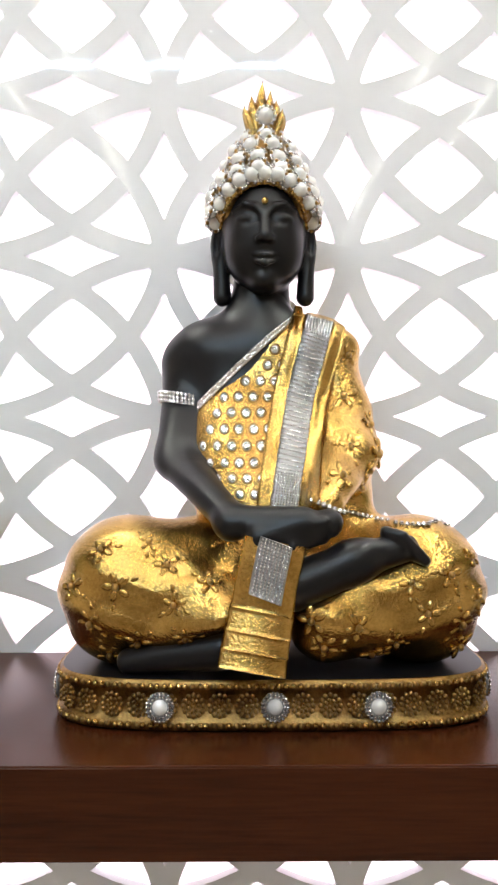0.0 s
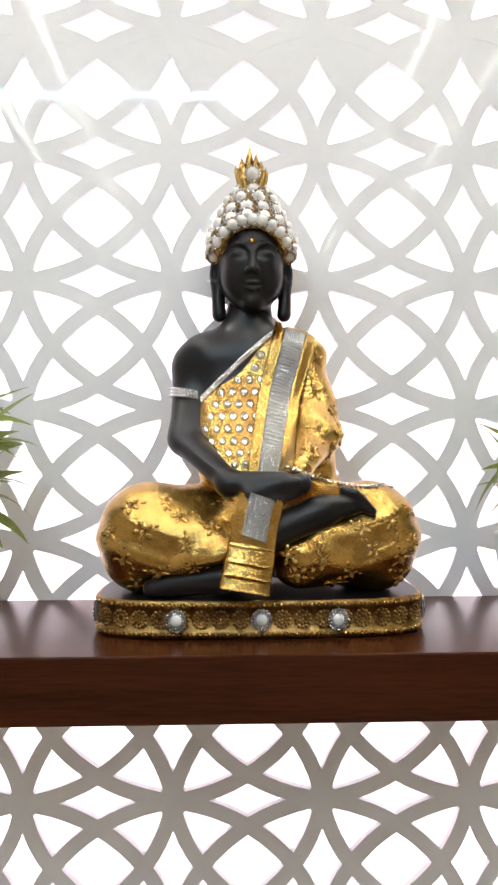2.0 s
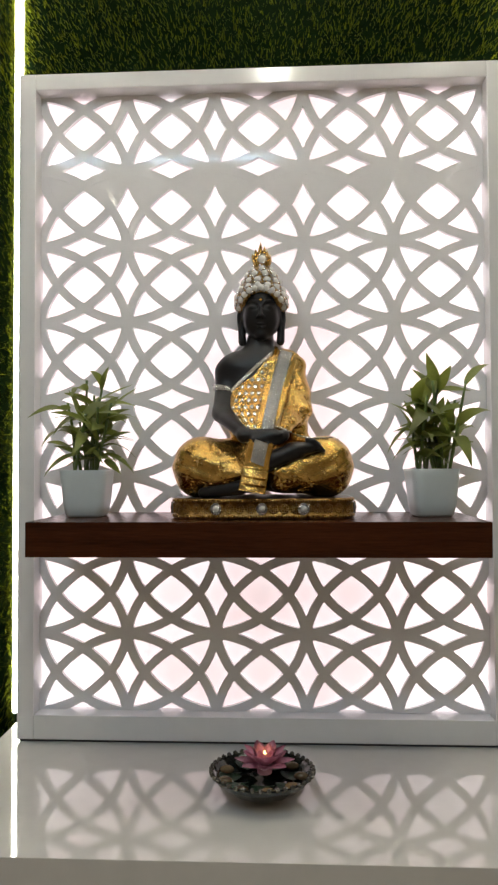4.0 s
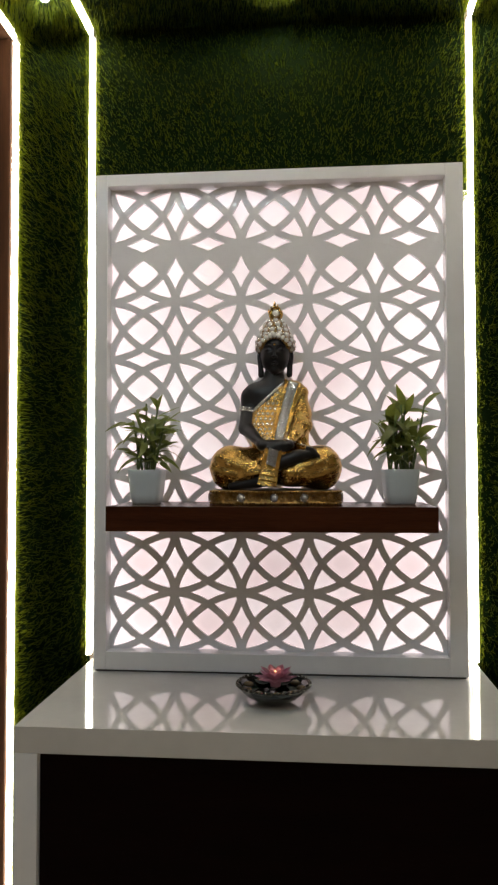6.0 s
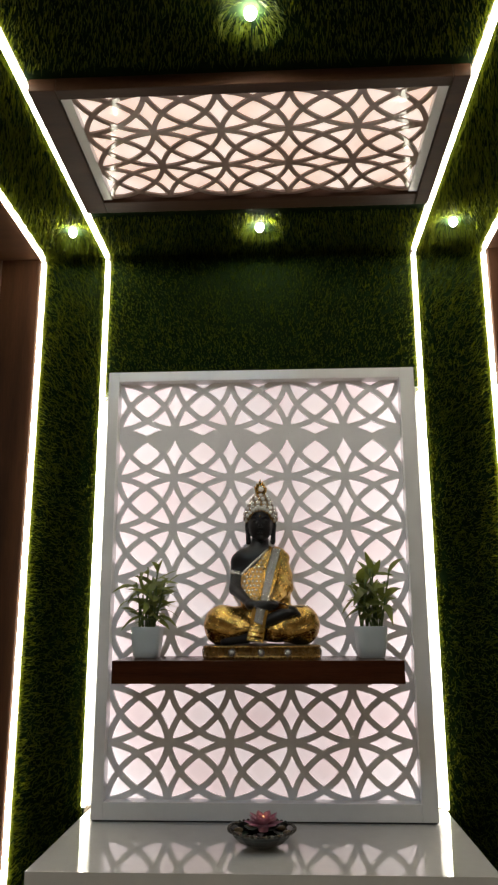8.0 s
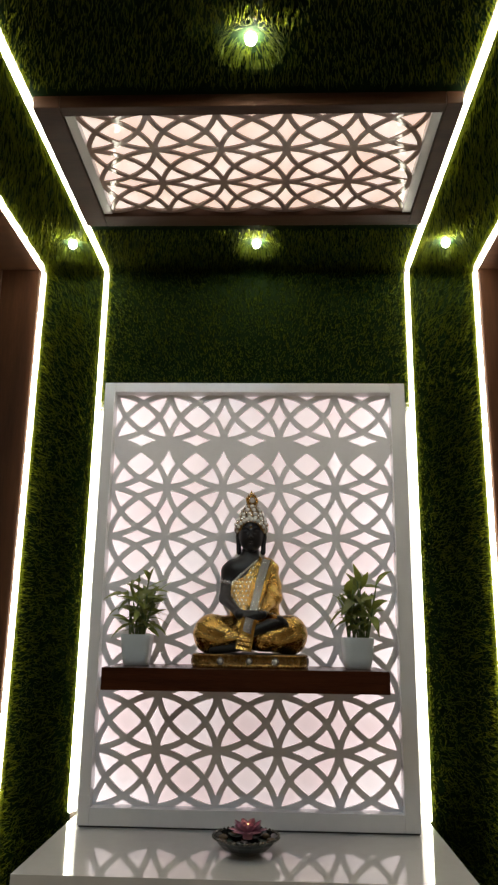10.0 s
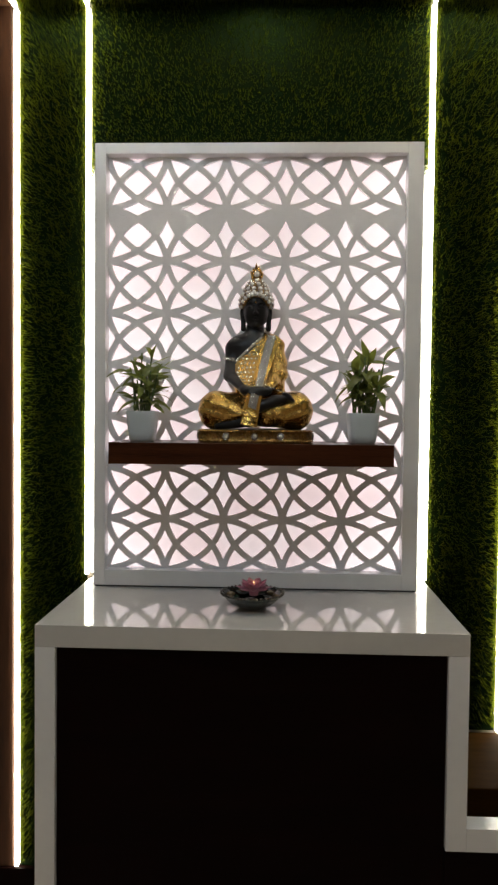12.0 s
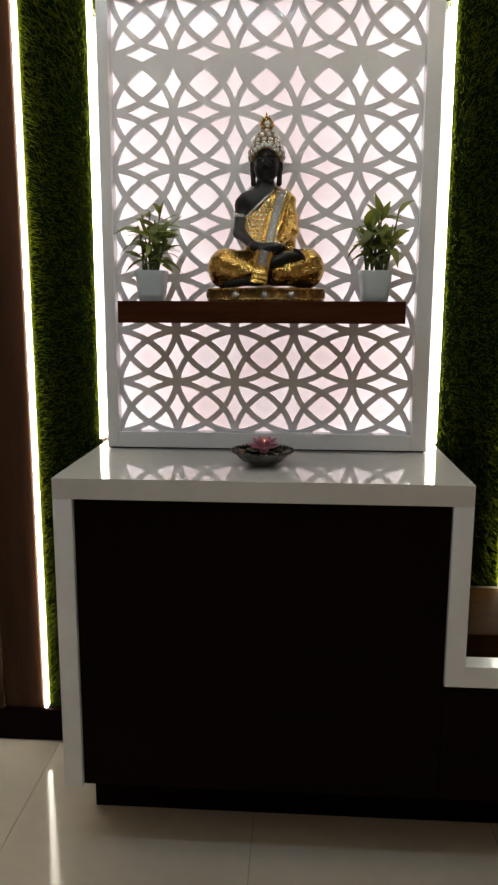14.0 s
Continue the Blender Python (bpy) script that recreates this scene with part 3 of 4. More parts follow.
# black skin: torso, neck, bare arm, joined palms, feet
skin = Clay((-0.15, -0.085, 0.02), (0.15, 0.06, 0.30), 0.0018)
skin.join(skin.egg((-0.008, 0.006, 0.185), (0.052, 0.034, 0.060)), 0.01)
skin.join(skin.egg((-0.036, 0.004, 0.222), (0.034, 0.026, 0.024)), 0.02)
skin.join(skin.egg((0.020, 0.004, 0.222), (0.034, 0.026, 0.024)), 0.02)
skin.join(skin.egg((-0.008, 0.006, 0.130), (0.042, 0.030, 0.06)), 0.02)
skin.join(skin.limb((-0.009, 0.004, 0.232), (-0.0065, 0.006, 0.268), 0.0205, 0.0180), 0.014)
skin.join(skin.limb((-0.058, 0.000, 0.214), (-0.066, -0.004, 0.158), 0.0155, 0.0135), 0.010)
skin.join(skin.limb((-0.066, -0.004, 0.158), (-0.026, -0.052, 0.122), 0.0140, 0.0095), 0.006)
skin.join(skin.limb((-0.028, -0.052, 0.121), (0.018, -0.060, 0.124), 0.0100, 0.0070), 0.006)
skin.join(skin.limb((-0.010, -0.062, 0.113), (0.034, -0.055, 0.121), 0.0075, 0.0085), 0.005)
for i in range(4):
    skin.join(skin.limb((-0.002 + 0.004 * i, -0.062 - 0.0012 * i, 0.118 - 0.0032 * i), (0.030, -0.064 + 0.002 * i, 0.123 - 0.0036 * i), 0.0036, 0.0030), 0.0022)
# foot that rests in the lap, sole and toes
skin.join(skin.limb((0.012, -0.054, 0.084), (0.052, -0.050, 0.098), 0.0145, 0.012), 0.008)
skin.join(skin.limb((0.048, -0.050, 0.098), (0.084, -0.044, 0.105), 0.0115, 0.0080), 0.008)
for i in range(5):
    skin.join(skin.limb((0.070 + 0.004 * i, -0.048, 0.115 - 0.0032 * i), (0.080 + 0.0035 * i, -0.052, 0.113 - 0.0036 * i), 0.0038, 0.0034), 0.002)
# foot under the other leg
skin.join(skin.limb((-0.092, -0.044, 0.038), (-0.032, -0.052, 0.047), 0.0075, 0.0120), 0.006)
v, f = surface(skin.s, skin.lo, skin.h)
statue_mesh.add(v, f, SKIN)

# head with long ears
head = Clay((-0.055, -0.046, 0.245), (0.044, 0.045, 0.355), 0.0009)
HX = -0.0038
head.join(head.egg((HX, 0.002, 0.312), (0.0278, 0.0310, 0.036)), 0.004)
head.join(head.egg((HX, -0.006, 0.298), (0.0264, 0.0262, 0.0330)), 0.006)
head.join(head.egg((HX, -0.0190, 0.2712), (0.0090, 0.0090, 0.0066)), 0.006)
head.join(head.limb((HX, 0.008, 0.272), (HX, 0.008, 0.245), 0.0175, 0.0195), 0.004)
for sgn in (-1, 1):
    head.join(head.egg((HX + sgn * 0.0115, -0.0135, 0.2895), (0.0125, 0.0135, 0.0150)), 0.006)
    head.cut(head.egg((HX + sgn * 0.0108, -0.0325, 0.3090), (0.0080, 0.0050, 0.0046)), 0.004)
    head.join(head.egg((HX + sgn * 0.0108, -0.0244, 0.3078), (0.0068, 0.0050, 0.0037)), 0.0014)
    head.cut(head.limb((HX + sgn * 0.0050, -0.0302, 0.3056), (HX + sgn * 0.0110, -0.0306, 0.3046), 0.0008, 0.0009), 0.0008)
    head.cut(head.limb((HX + sgn * 0.0110, -0.0306, 0.3046), (HX + sgn * 0.0170, -0.0268, 0.3062), 0.0009, 0.0007), 0.0008)
    # arched brows that run down into the nose
    head.join(head.limb((HX + sgn * 0.0022, -0.0305, 0.3105), (HX + sgn * 0.0065, -0.0298, 0.3152), 0.0013, 0.0013), 0.0022)
    head.join(head.limb((HX + sgn * 0.0065, -0.0298, 0.3152), (HX + sgn * 0.0130, -0.0278, 0.3168), 0.0013, 0.0012), 0.0022)
    head.join(head.limb((HX + sgn * 0.0130, -0.0278, 0.3168), (HX + sgn * 0.0205, -0.0225, 0.3140), 0.0012, 0.0009), 0.0022)
    head.join(head.egg((HX + sgn * 0.0036, -0.0322, 0.2942), (0.0027, 0.0030, 0.0023)), 0.0018)
    # full lips with lifted corners
    head.join(head.limb((HX + sgn * 0.0012, -0.0312, 0.2846), (HX + sgn * 0.0082, -0.0278, 0.2856), 0.0018, 0.0009), 0.0012)
    head.join(head.limb((HX, -0.0306, 0.2800), (HX + sgn * 0.0055, -0.0288, 0.2816), 0.0022, 0.0012), 0.0012)
    head.cut(head.limb((HX, -0.0334, 0.2823), (HX + sgn * 0.0085, -0.0292, 0.2842), 0.0010, 0.0008), 0.0008)
    # long ears with hollows and hanging lobes
    head.join(head.egg((HX + sgn * 0.0292, 0.004, 0.299), (0.0068, 0.0085, 0.0160)), 0.003)
    head.join(head.limb((HX + sgn * 0.0292, 0.001, 0.290), (HX + sgn * 0.0278, -0.001, 0.2650), 0.0050, 0.0060), 0.003)
    head.cut(head.egg((HX + sgn * 0.0318, -0.006, 0.300), (0.0032, 0.0065, 0.0100)), 0.0015)
head.join(head.limb((HX, -0.0290, 0.3125), (HX, -0.0352, 0.2952), 0.0018, 0.0030), 0.0026)
v, f = surface(head.s, head.lo, head.h)
v[:, 2] -= 0.0042
statue_mesh.add(v, f, SKIN)
add_ball(statue_mesh, (HX, -0.0312, 0.3130), 0.0024, GOLD)

# gold robe: trousers, back, sleeve over the far arm
robe = Clay((-0.165, -0.085, 0.02), (0.165, 0.065, 0.27), 0.0018)
for sgn in (-1, 1):
    robe.join(robe.limb((sgn * 0.030, 0.012, 0.076), (sgn * 0.098, -0.008, 0.078), 0.040, 0.042), 0.014)
    robe.join(robe.limb((sgn * 0.098, -0.012, 0.070), (sgn * 0.034, -0.040, 0.064), 0.037, 0.026), 0.012)
    robe.join(robe.egg((sgn * 0.098, -0.006, 0.075), (0.044, 0.046, 0.044)), 0.01)
robe.join(robe.egg((-0.006, 0.014, 0.085), (0.060, 0.044, 0.040)), 0.02)
robe.join(robe.limb((0.044, 0.004, 0.222), (0.052, -0.004, 0.165), 0.019, 0.021), 0.014)
robe.join(robe.limb((0.052, -0.004, 0.165), (0.034, -0.040, 0.134), 0.021, 0.013), 0.012)
robe.join(robe.limb((0.052, 0.010, 0.180), (0.052, 0.012, 0.110), 0.019, 0.021), 0.014)
# long folds that sag between knee and lap
gx, gz, gy = robe.x, robe.z, robe.y
ease = np.clip((0.118 - gz) / 0.03, 0, 1)
robe.s = robe.s + 0.0015 * np.sin((gz - 0.35 * np.abs(np.abs(gx) - 0.075)) * 210) * ease * np.clip((-gy - 0.005) / 0.02, 0, 1)
slope = 0.0013 * np.sin((gz + 0.7 * gx) * 200) * np.clip((gz - 0.125) / 0.02, 0, 1)
robe.s = robe.s + slope
# opening for the foot in the lap and the foot below
robe.cut(robe.limb((0.008, -0.068, 0.084), (0.080, -0.058, 0.112), 0.016, 0.013), 0.004)
robe.cut(robe.limb((-0.095, -0.066, 0.036), (-0.025, -0.066, 0.048), 0.012, 0.014), 0.004)
v, f = surface(robe.s, robe.lo, robe.h)
statue_mesh.add(v, f, GOLD)

# gold vest across the chest, cut along the slanting hem
vest = Clay((-0.08, -0.06, 0.09), (0.08, 0.055, 0.27), 0.0016)
vest.join(vest.egg((-0.008, 0.006, 0.185), (0.0535, 0.0358, 0.0615)), 0.01)
vest.join(vest.egg((0.020, 0.004, 0.222), (0.0355, 0.0275, 0.0255)), 0.02)
vest.join(vest.egg((-0.008, 0.006, 0.130), (0.0435, 0.0318, 0.06)), 0.02)
vest.join(vest.limb((0.012, 0.004, 0.236), (0.038, 0.004, 0.232), 0.013, 0.014), 0.012)
hem = (vest.z - 0.243) * 0.76 - (vest.x - 0.016) * 0.65
vest.s = np.maximum(vest.s, hem)
vest.s = np.maximum(vest.s, 0.10 - vest.z)
v, f = surface(vest.s, vest.lo, vest.h)
statue_mesh.add(v, f, GOLD)

# hair cap and its rows of pearls
hair = Clay((-0.06, -0.05, 0.295), (0.04, 0.055, 0.38), 0.0014)
hair.join(hair.egg((HX, 0.004, 0.320), (0.0355, 0.036, 0.026)), 0.004)
hair.join(hair.egg((HX, 0.006, 0.342), (0.0225, 0.0235, 0.026)), 0.012)
hair.cut(hair.egg((HX, -0.034, 0.295), (0.0296, 0.030, 0.0330)), 0.003)
hair.s = np.maximum(hair.s, 0.307 - hair.z)
v, f = surface(hair.s, hair.lo, hair.h)
statue_mesh.add(v, f, OLD)
rng = random.Random(5)
for ring, (z, rx, ry, count, r) in enumerate(((0.314, 0.0365, 0.036, 17, 0.0050), (0.3225, 0.0360, 0.036, 16, 0.0055), (0.3315, 0.0320, 0.032, 14, 0.0056), (0.343, 0.0265, 0.027, 12, 0.0054), (0.353, 0.0215, 0.022, 9, 0.0052), (0.3615, 0.0145, 0.015, 6, 0.0046))):
    for i in range(count):
        a = 2 * math.pi * (i + 0.5 * (ring % 2)) / count + 0.1
        front = -math.sin(a)
        zz = z + (0.009 * max(0, front) ** 2 * max(0, 1 - (z - 0.314) / 0.026))
        if (ring == 0 and front > 0.45) or (ring == 1 and front > 0.55):
            continue
        p = (HX + rx * math.cos(a), 0.004 + ry * math.sin(a), zz)
        add_ball(statue_mesh, p, r * 0.92, PEARL, (1, 1, 0.9))
        out = Vector((math.cos(a), math.sin(a), 0.35)).normalized()
        q = out.to_track_quat("Z", "Y").to_matrix()
        for k in range(16):
            b = 2 * math.pi * k / 16
            c = q @ Vector((r * 1.06 * math.cos(b), r * 1.06 * math.sin(b), -0.0003))
            add_ball(statue_mesh, Vector(p) + c + out * 0.0010, 0.0013, SILVER if (k + i) % 4 else OLD, small=True)
# pearls that follow the hairline round the brow
for i in range(11):
    a = -1.22 + 2.44 * i / 10
    x, z = HX + 0.0340 * math.sin(a), 0.2965 + 0.0345 * math.cos(a)
    y = nearest_front(x, z, (hair, head))
    if y is None:
        continue
    add_ball(statue_mesh, (x, y - 0.0006, z), 0.0050, PEARL, (1, 0.8, 0.9))
    for k in range(16):
        b = 2 * math.pi * k / 16
        add_ball(statue_mesh, (x + 0.0059 * math.cos(b), y - 0.0006, z + 0.0054 * math.sin(b)), 0.0013, SILVER if k % 4 else OLD, small=True)
# small gilt curls along the edge of the hair
for i in range(41):
    a = -1.25 + 2.5 * i / 40
    x, z = HX + 0.0300 * math.sin(a), 0.2950 + 0.0305 * math.cos(a)
    y = nearest_front(x, z, (hair, head))
    if y is not None:
        add_ball(statue_mesh, (x, y - 0.0004, z), 0.0017, OLD if i % 3 else GOLD, small=True)
# flame-shaped finial of gold leaves with one pearl
for i, (dx, top, lean) in enumerate(((-0.0105, 0.385, -0.10), (-0.0065, 0.392, -0.06), (-0.001, 0.4015, 0.0), (0.004, 0.396, 0.03), (0.0075, 0.390, 0.08), (0.0112, 0.383, 0.14))):
    z0 = 0.362
    lv, lf = [], []
    for s in range(7):
        t = s / 6
        w = 0.0040 * math.sqrt(max(0.0, 1 - t ** 3)) * (0.8 + 0.3 * math.sin(math.pi * t)) + 0.0002
        z = z0 + (top - z0) * t
        cx = HX + dx * (0.72 + 0.13 * t) + lean * 0.03 * t * t + 0.0009 * math.sin(5 * t + i)
        for ux, uy in ((-w, 0.004), (0, -0.0005), (w, 0.004), (0, 0.007)):
            lv.append((cx + ux, uy - 0.001 * math.cos(i), z))
    for s in range(6):
        for k in range(4):
            lf.append((s * 4 + k, s * 4 + (k + 1) % 4, s * 4 + 4 + (k + 1) % 4, s * 4 + 4 + k))
    statue_mesh.add(lv, lf, GOLD)
add_ball(statue_mesh, (HX + 0.0015, -0.0035, 0.3765), 0.0054, PEARL)
for k in range(14):
    b = 2 * math.pi * k / 14
    add_ball(statue_mesh, (HX + 0.0015 + 0.0062 * math.cos(b), -0.0045, 0.3765 + 0.0062 * math.sin(b)), 0.0013, SILVER, small=True)


# crystals in staggered rows on the vest
for row in range(12):
    for col in range(7):
        x = -0.046 + col * 0.0098 + (0.0049 if row % 2 else 0)
        z = 0.126 + row * 0.0098
        if (z - 0.243) * 0.76 - (x - 0.016) * 0.65 > -0.0055 or x > 0.0000 + (z - 0.13) * 0.26 - 0.004:
            continue
        y, n = vest.front(x, z), vest.normal(x, z)
        if y is None or n is None or n.y > -0.25:
            continue
        add_ball(statue_mesh, (x, y + 0.0002, z), 0.0040, OLD, (1, 1, 0.22), turn=n.to_track_quat("Z", "Y").to_matrix())
        add_ball(statue_mesh, (x, y - 0.0004, z), 0.0030, CRYSTAL, (1, 1, 0.45), turn=n.to_track_quat("Z", "Y").to_matrix())

# beaded hem along the slant of the vest, and the armlet
for i in range(46):
    t = i / 45
    for dz in (0.0, 0.0028):
        x, z = -0.049 + t * 0.062, 0.1885 + dz + t * 0.053
        y = nearest_front(x, z, (vest, skin))
        if y is not None:
            add_ball(statue_mesh, (x, y - 0.0006, z), 0.0016, SILVER, small=True)
for i in range(40):
    a = 2 * math.pi * i / 40
    for dz in (0.002, 0.0046, 0.0072):
        add_ball(statue_mesh, (-0.0605 + 0.0172 * math.cos(a), -0.0015 + 0.0168 * math.sin(a), 0.190 + dz - 0.002 * math.cos(a)), 0.0016, SILVER, small=True)


def ribbon(path, across, bodies, lift, m, thick=0.0022, steps=40):
    """A band laid on the front of the bodies along a line of (x, z), between two offsets across it."""
    pts = []
    for i in range(steps + 1):
        t = i / steps * (len(path) - 1)
        k = min(int(t), len(path) - 2)
        u = t - k
        a, b = path[k], path[k + 1]
        x, z = a[0] + (b[0] - a[0]) * u, a[1] + (b[1] - a[1]) * u
        d = Vector((b[0] - a[0], b[1] - a[1])).normalized()
        pts.append((x, z, Vector((-d.y, d.x))))
    rows, last = [], None
    for x, z, nrm in pts:
        row = []
        for j in range(5):
            o = across[0] + (across[1] - across[0]) * j / 4
            px, pz = x + nrm.x * o, z + nrm.y * o
            y = nearest_front(px, pz, bodies)
            y = (last if last is not None else -0.03) if y is None else y
            row.append([px, y - lift, pz])
            last = y
        rows.append(row)
    ys = np.array([[p[1] for p in r] for r in rows])
    for _ in range(3):
        ys[1:-1] = (ys[:-2] + 2 * ys[1:-1] + ys[2:]) / 4
    top = []
    for r, row in enumerate(rows):
        for j, p in enumerate(row):
            p[1] = ys[r, j]
            edge = 0.0009 if j in (0, 4) else 0
            top.append((p[0], p[1] - thick + edge, p[2]))
    under = [(p[0], p[1] + 0.003, p[2]) for row in rows for p in row]
    n = len(top)
    faces = []
    for r in range(steps):
        for j in range(4):
            a = r * 5 + j
            faces.append((a, a + 1, a + 6, a + 5))
        for j in (0, 4):
            a = r * 5 + j
            faces.append((a, a + 5, n + a + 5, n + a))
    for r in (0, steps):
        for j in range(4):
            a = r * 5 + j
            faces.append((a, a + 1, n + a + 1, n + a))
    statue_mesh.add(top + under, faces, m)
    return top


def stones(top, across, along, r=0.00085):
    """Rows of tiny crystals on a ribbon made by ribbon()."""
    g = np.array(top).reshape(-1, 5, 3)
    for i in range(along):
        t = (i + 0.5) / along * (len(g) - 1)
        k = min(int(t), len(g) - 2)
        row = g[k] * (1 - t + k) + g[k + 1] * (t - k)
        for j in range(across):
            s = (j + 0.5) / across * 4
            q = min(int(s), 3)
            p = row[q] * (1 - s + q) + row[q + 1] * (s - q)
            add_ball(statue_mesh, p, r, CRYSTAL, small=True)


# sash: gold borders with a stone band between, from the shoulder to the lap
SASH = [(0.0330, 0.2450), (0.0305, 0.235), (0.0200, 0.195), (0.0110, 0.150), (0.0070, 0.124)]
bodies = (vest, robe)
ribbon(SASH, (0.0092, 0.0185), bodies, 0.0010, GOLD, 0.0036)
ribbon(SASH, (-0.0185, -0.0092), bodies, 0.0010, GOLD, 0.0036)
band = ribbon(SASH, (-0.0092, 0.0092), bodies, 0.0009, BACKING, 0.0022)
stones(band, 10, 64)
# hanging end below the palms, with three pressed pleats
END = [(0.0005, 0.112), (-0.0050, 0.090), (-0.0085, 0.072)]


def slab(path, half, y0, y1, m, steps=10, wave=0.0):
    vs, fs = [], []
    for i in range(steps + 1):
        t = i / steps * (len(path) - 1)
        k = min(int(t), len(path) - 2)
        u = t - k
        x = path[k][0] + (path[k + 1][0] - path[k][0]) * u
        z = path[k][1] + (path[k + 1][1] - path[k][1]) * u
        y = y0 + (y1 - y0) * i / steps - wave * abs(math.sin(math.pi * 3 * i / steps))
        tilt = 0.0035
        for dx, dy in ((-half, 0), (-half * 0.9, -0.0022), (half * 0.9, -0.0022), (half, 0), (half, 0.012), (-half, 0.012)):
            vs.append((x + dx, y + dy, z - tilt * dx / half))
    for i in range(steps):
        for k in range(6):
            a, b = i * 6 + k, i * 6 + (k + 1) % 6
            fs.append((a, b, b + 6, a + 6))
    fs.append(tuple(range(6)))
    fs.append(tuple(range(steps * 6 + 5, steps * 6 - 1, -1)))
    statue_mesh.add(vs, fs, m)
    return vs


slab(END, 0.0185, -0.066, -0.070, GOLD)
slab([(0.0005, 0.112), (-0.0040, 0.092), (-0.0065, 0.080)], 0.0098, -0.0685, -0.0712, BACKING)
for i in range(18):
    for j in range(9):
        t = (i + 0.5) / 18
        add_ball(statue_mesh, (0.0005 - 0.0070 * t + (j - 4) * 0.0020, -0.0710 - 0.0026 * t, 0.112 - 0.032 * t - (j - 4) * 0.0007), 0.00085, CRYSTAL, small=True)
for i in range(3):
    z = 0.0700 - 0.0105 * i
    slab([(-0.0085 - 0.002 * i, z + 0.003), (-0.0105 - 0.002 * i, z - 0.0090)], 0.0192 + 0.0005 * i, -0.0702 + 0.0004 * i, -0.0745 + 0.0004 * i, GOLD, 6)

# beaded edge of the sleeve
for i in range(26):
    t = i / 25
    x = 0.024 + 0.085 * t
    z = 0.134 - 0.0165 * math.sin(t * math.pi * 0.62)
    y = nearest_front(x, z, (robe, skin))
    if y is not None:
        add_ball(statue_mesh, (x, y - 0.001, z), 0.0019, SILVER, small=True)

# raised flowers on the robe
flowers = [(-0.115, 0.062), (-0.098, 0.084), (-0.068, 0.095), (-0.062, 0.074), (-0.085, 0.050), (-0.128, 0.082), (-0.040, 0.086), (-0.110, 0.104),
           (-0.080, 0.108), (-0.055, 0.055), (-0.105, 0.040), (0.030, 0.050), (0.050, 0.062), (0.075, 0.050), (0.095, 0.068), (0.118, 0.060),
           (0.085, 0.086), (0.110, 0.090), (0.130, 0.075), (0.120, 0.044), (0.022, 0.066), (0.062, 0.042), (0.128, 0.098), (0.066, 0.150), (0.052, 0.165),
           (0.068, 0.178), (0.050, 0.196), (0.064, 0.208), (0.053, 0.222), (0.044, 0.148), (0.072, 0.160), (0.060, 0.140), (-0.030, 0.108), (0.140, 0.085)]
for i, (x, z) in enumerate(flowers):
    y, n = robe.front(x, z), robe.normal(x, z)
    if y is None or n is None or n.y > -0.2:
        continue
    turn = n.to_track_quat("Z", "Y").to_matrix()
    size = 0.0046 + 0.0014 * rng.random()
    spin = rng.random() * 6
    for k in range(5):
        a = spin + 2 * math.pi * k / 5
        c = turn @ Vector((size * math.cos(a), size * math.sin(a), 0))
        py = robe.front(x + c.x, z + c.z)
        if py is not None and abs(py - y) < 0.006:
            petal = turn @ Matrix.Rotation(a, 3, "Z")
            add_ball(statue_mesh, (x + c.x, py + 0.0003, z + c.z), size * 0.52, GOLD, (1.35, 0.85, 0.55), turn=petal)
    add_ball(statue_mesh, Vector((x, y, z)) + n * 0.0012, size * 0.4, OLD, small=True)
    for k in range(3):
        a = spin + 1 + 2.1 * k
        c = turn @ Vector((size * 2.1 * math.cos(a), size * 2.1 * math.sin(a), 0))
        py = robe.front(x + c.x, z + c.z)
        if py is not None and abs(py - y) < 0.006:
            add_ball(statue_mesh, (x + c.x, py, z + c.z), 0.0019, GOLD, (1.6, 0.8, 0.6), small=True, turn=turn @ Matrix.Rotation(a, 3, "Z"))
# large pearls on the knees
for x, z, y in ((-0.107, 0.117, -0.012), (0.112, 0.117, -0.012)):
    add_ball(statue_mesh, (x, y, z), 0.0052, PEARL, (1, 1, 0.7))
    for k in range(16):
        a = 2 * math.pi * k / 16
        add_ball(statue_mesh, (x + 0.0075 * math.cos(a), y + 0.0075 * math.sin(a), z - 0.001), 0.0017, SILVER, small=True)

# oblong base
HALF, DEPTH, BACK = 0.143, 0.068, 0.011


def oblong(grow, n=96):
    """Points and outward directions round the rounded base."""
    out = []
    for i in range(n):
        a = 2 * math.pi * (i + 0.5) / n
        c, s = math.cos(a), math.sin(a)
        e = 4.0
        r = (abs(c) ** e + abs(s) ** e) ** (-1 / e)
        out.append((r * c * (HALF + grow), BACK + r * s * (DEPTH + grow)))
    return out


levels = [(0.0, -0.003), (0.0012, 0.0), (0.0065, 0.0005), (0.0075, -0.0015), (0.0235, -0.0015), (0.0245, 0.0005), (0.0288, 0.0), (BH, -0.002)]
bv, bf = [], []
for z, g in levels:
    bv += [(x, y, z) for x, y in oblong(g)]
for l in range(len(levels) - 1):
    for i in range(96):
        a, b = l * 96 + i, l * 96 + (i + 1) % 96
        bf.append((a, b, b + 96, a + 96))
statue_mesh.add(bv, bf, OLD)
top = [(x, y, BH + 0.0001) for x, y in oblong(-0.002)]
statue_mesh.add(top + [(0, BACK, BH + 0.004)], [(i, (i + 1) % 96, 96) for i in range(96)], SKIN)
statue_mesh.add([(x, y, 0) for x, y in oblong(-0.003)], [tuple(range(95, -1, -1))], OLD)


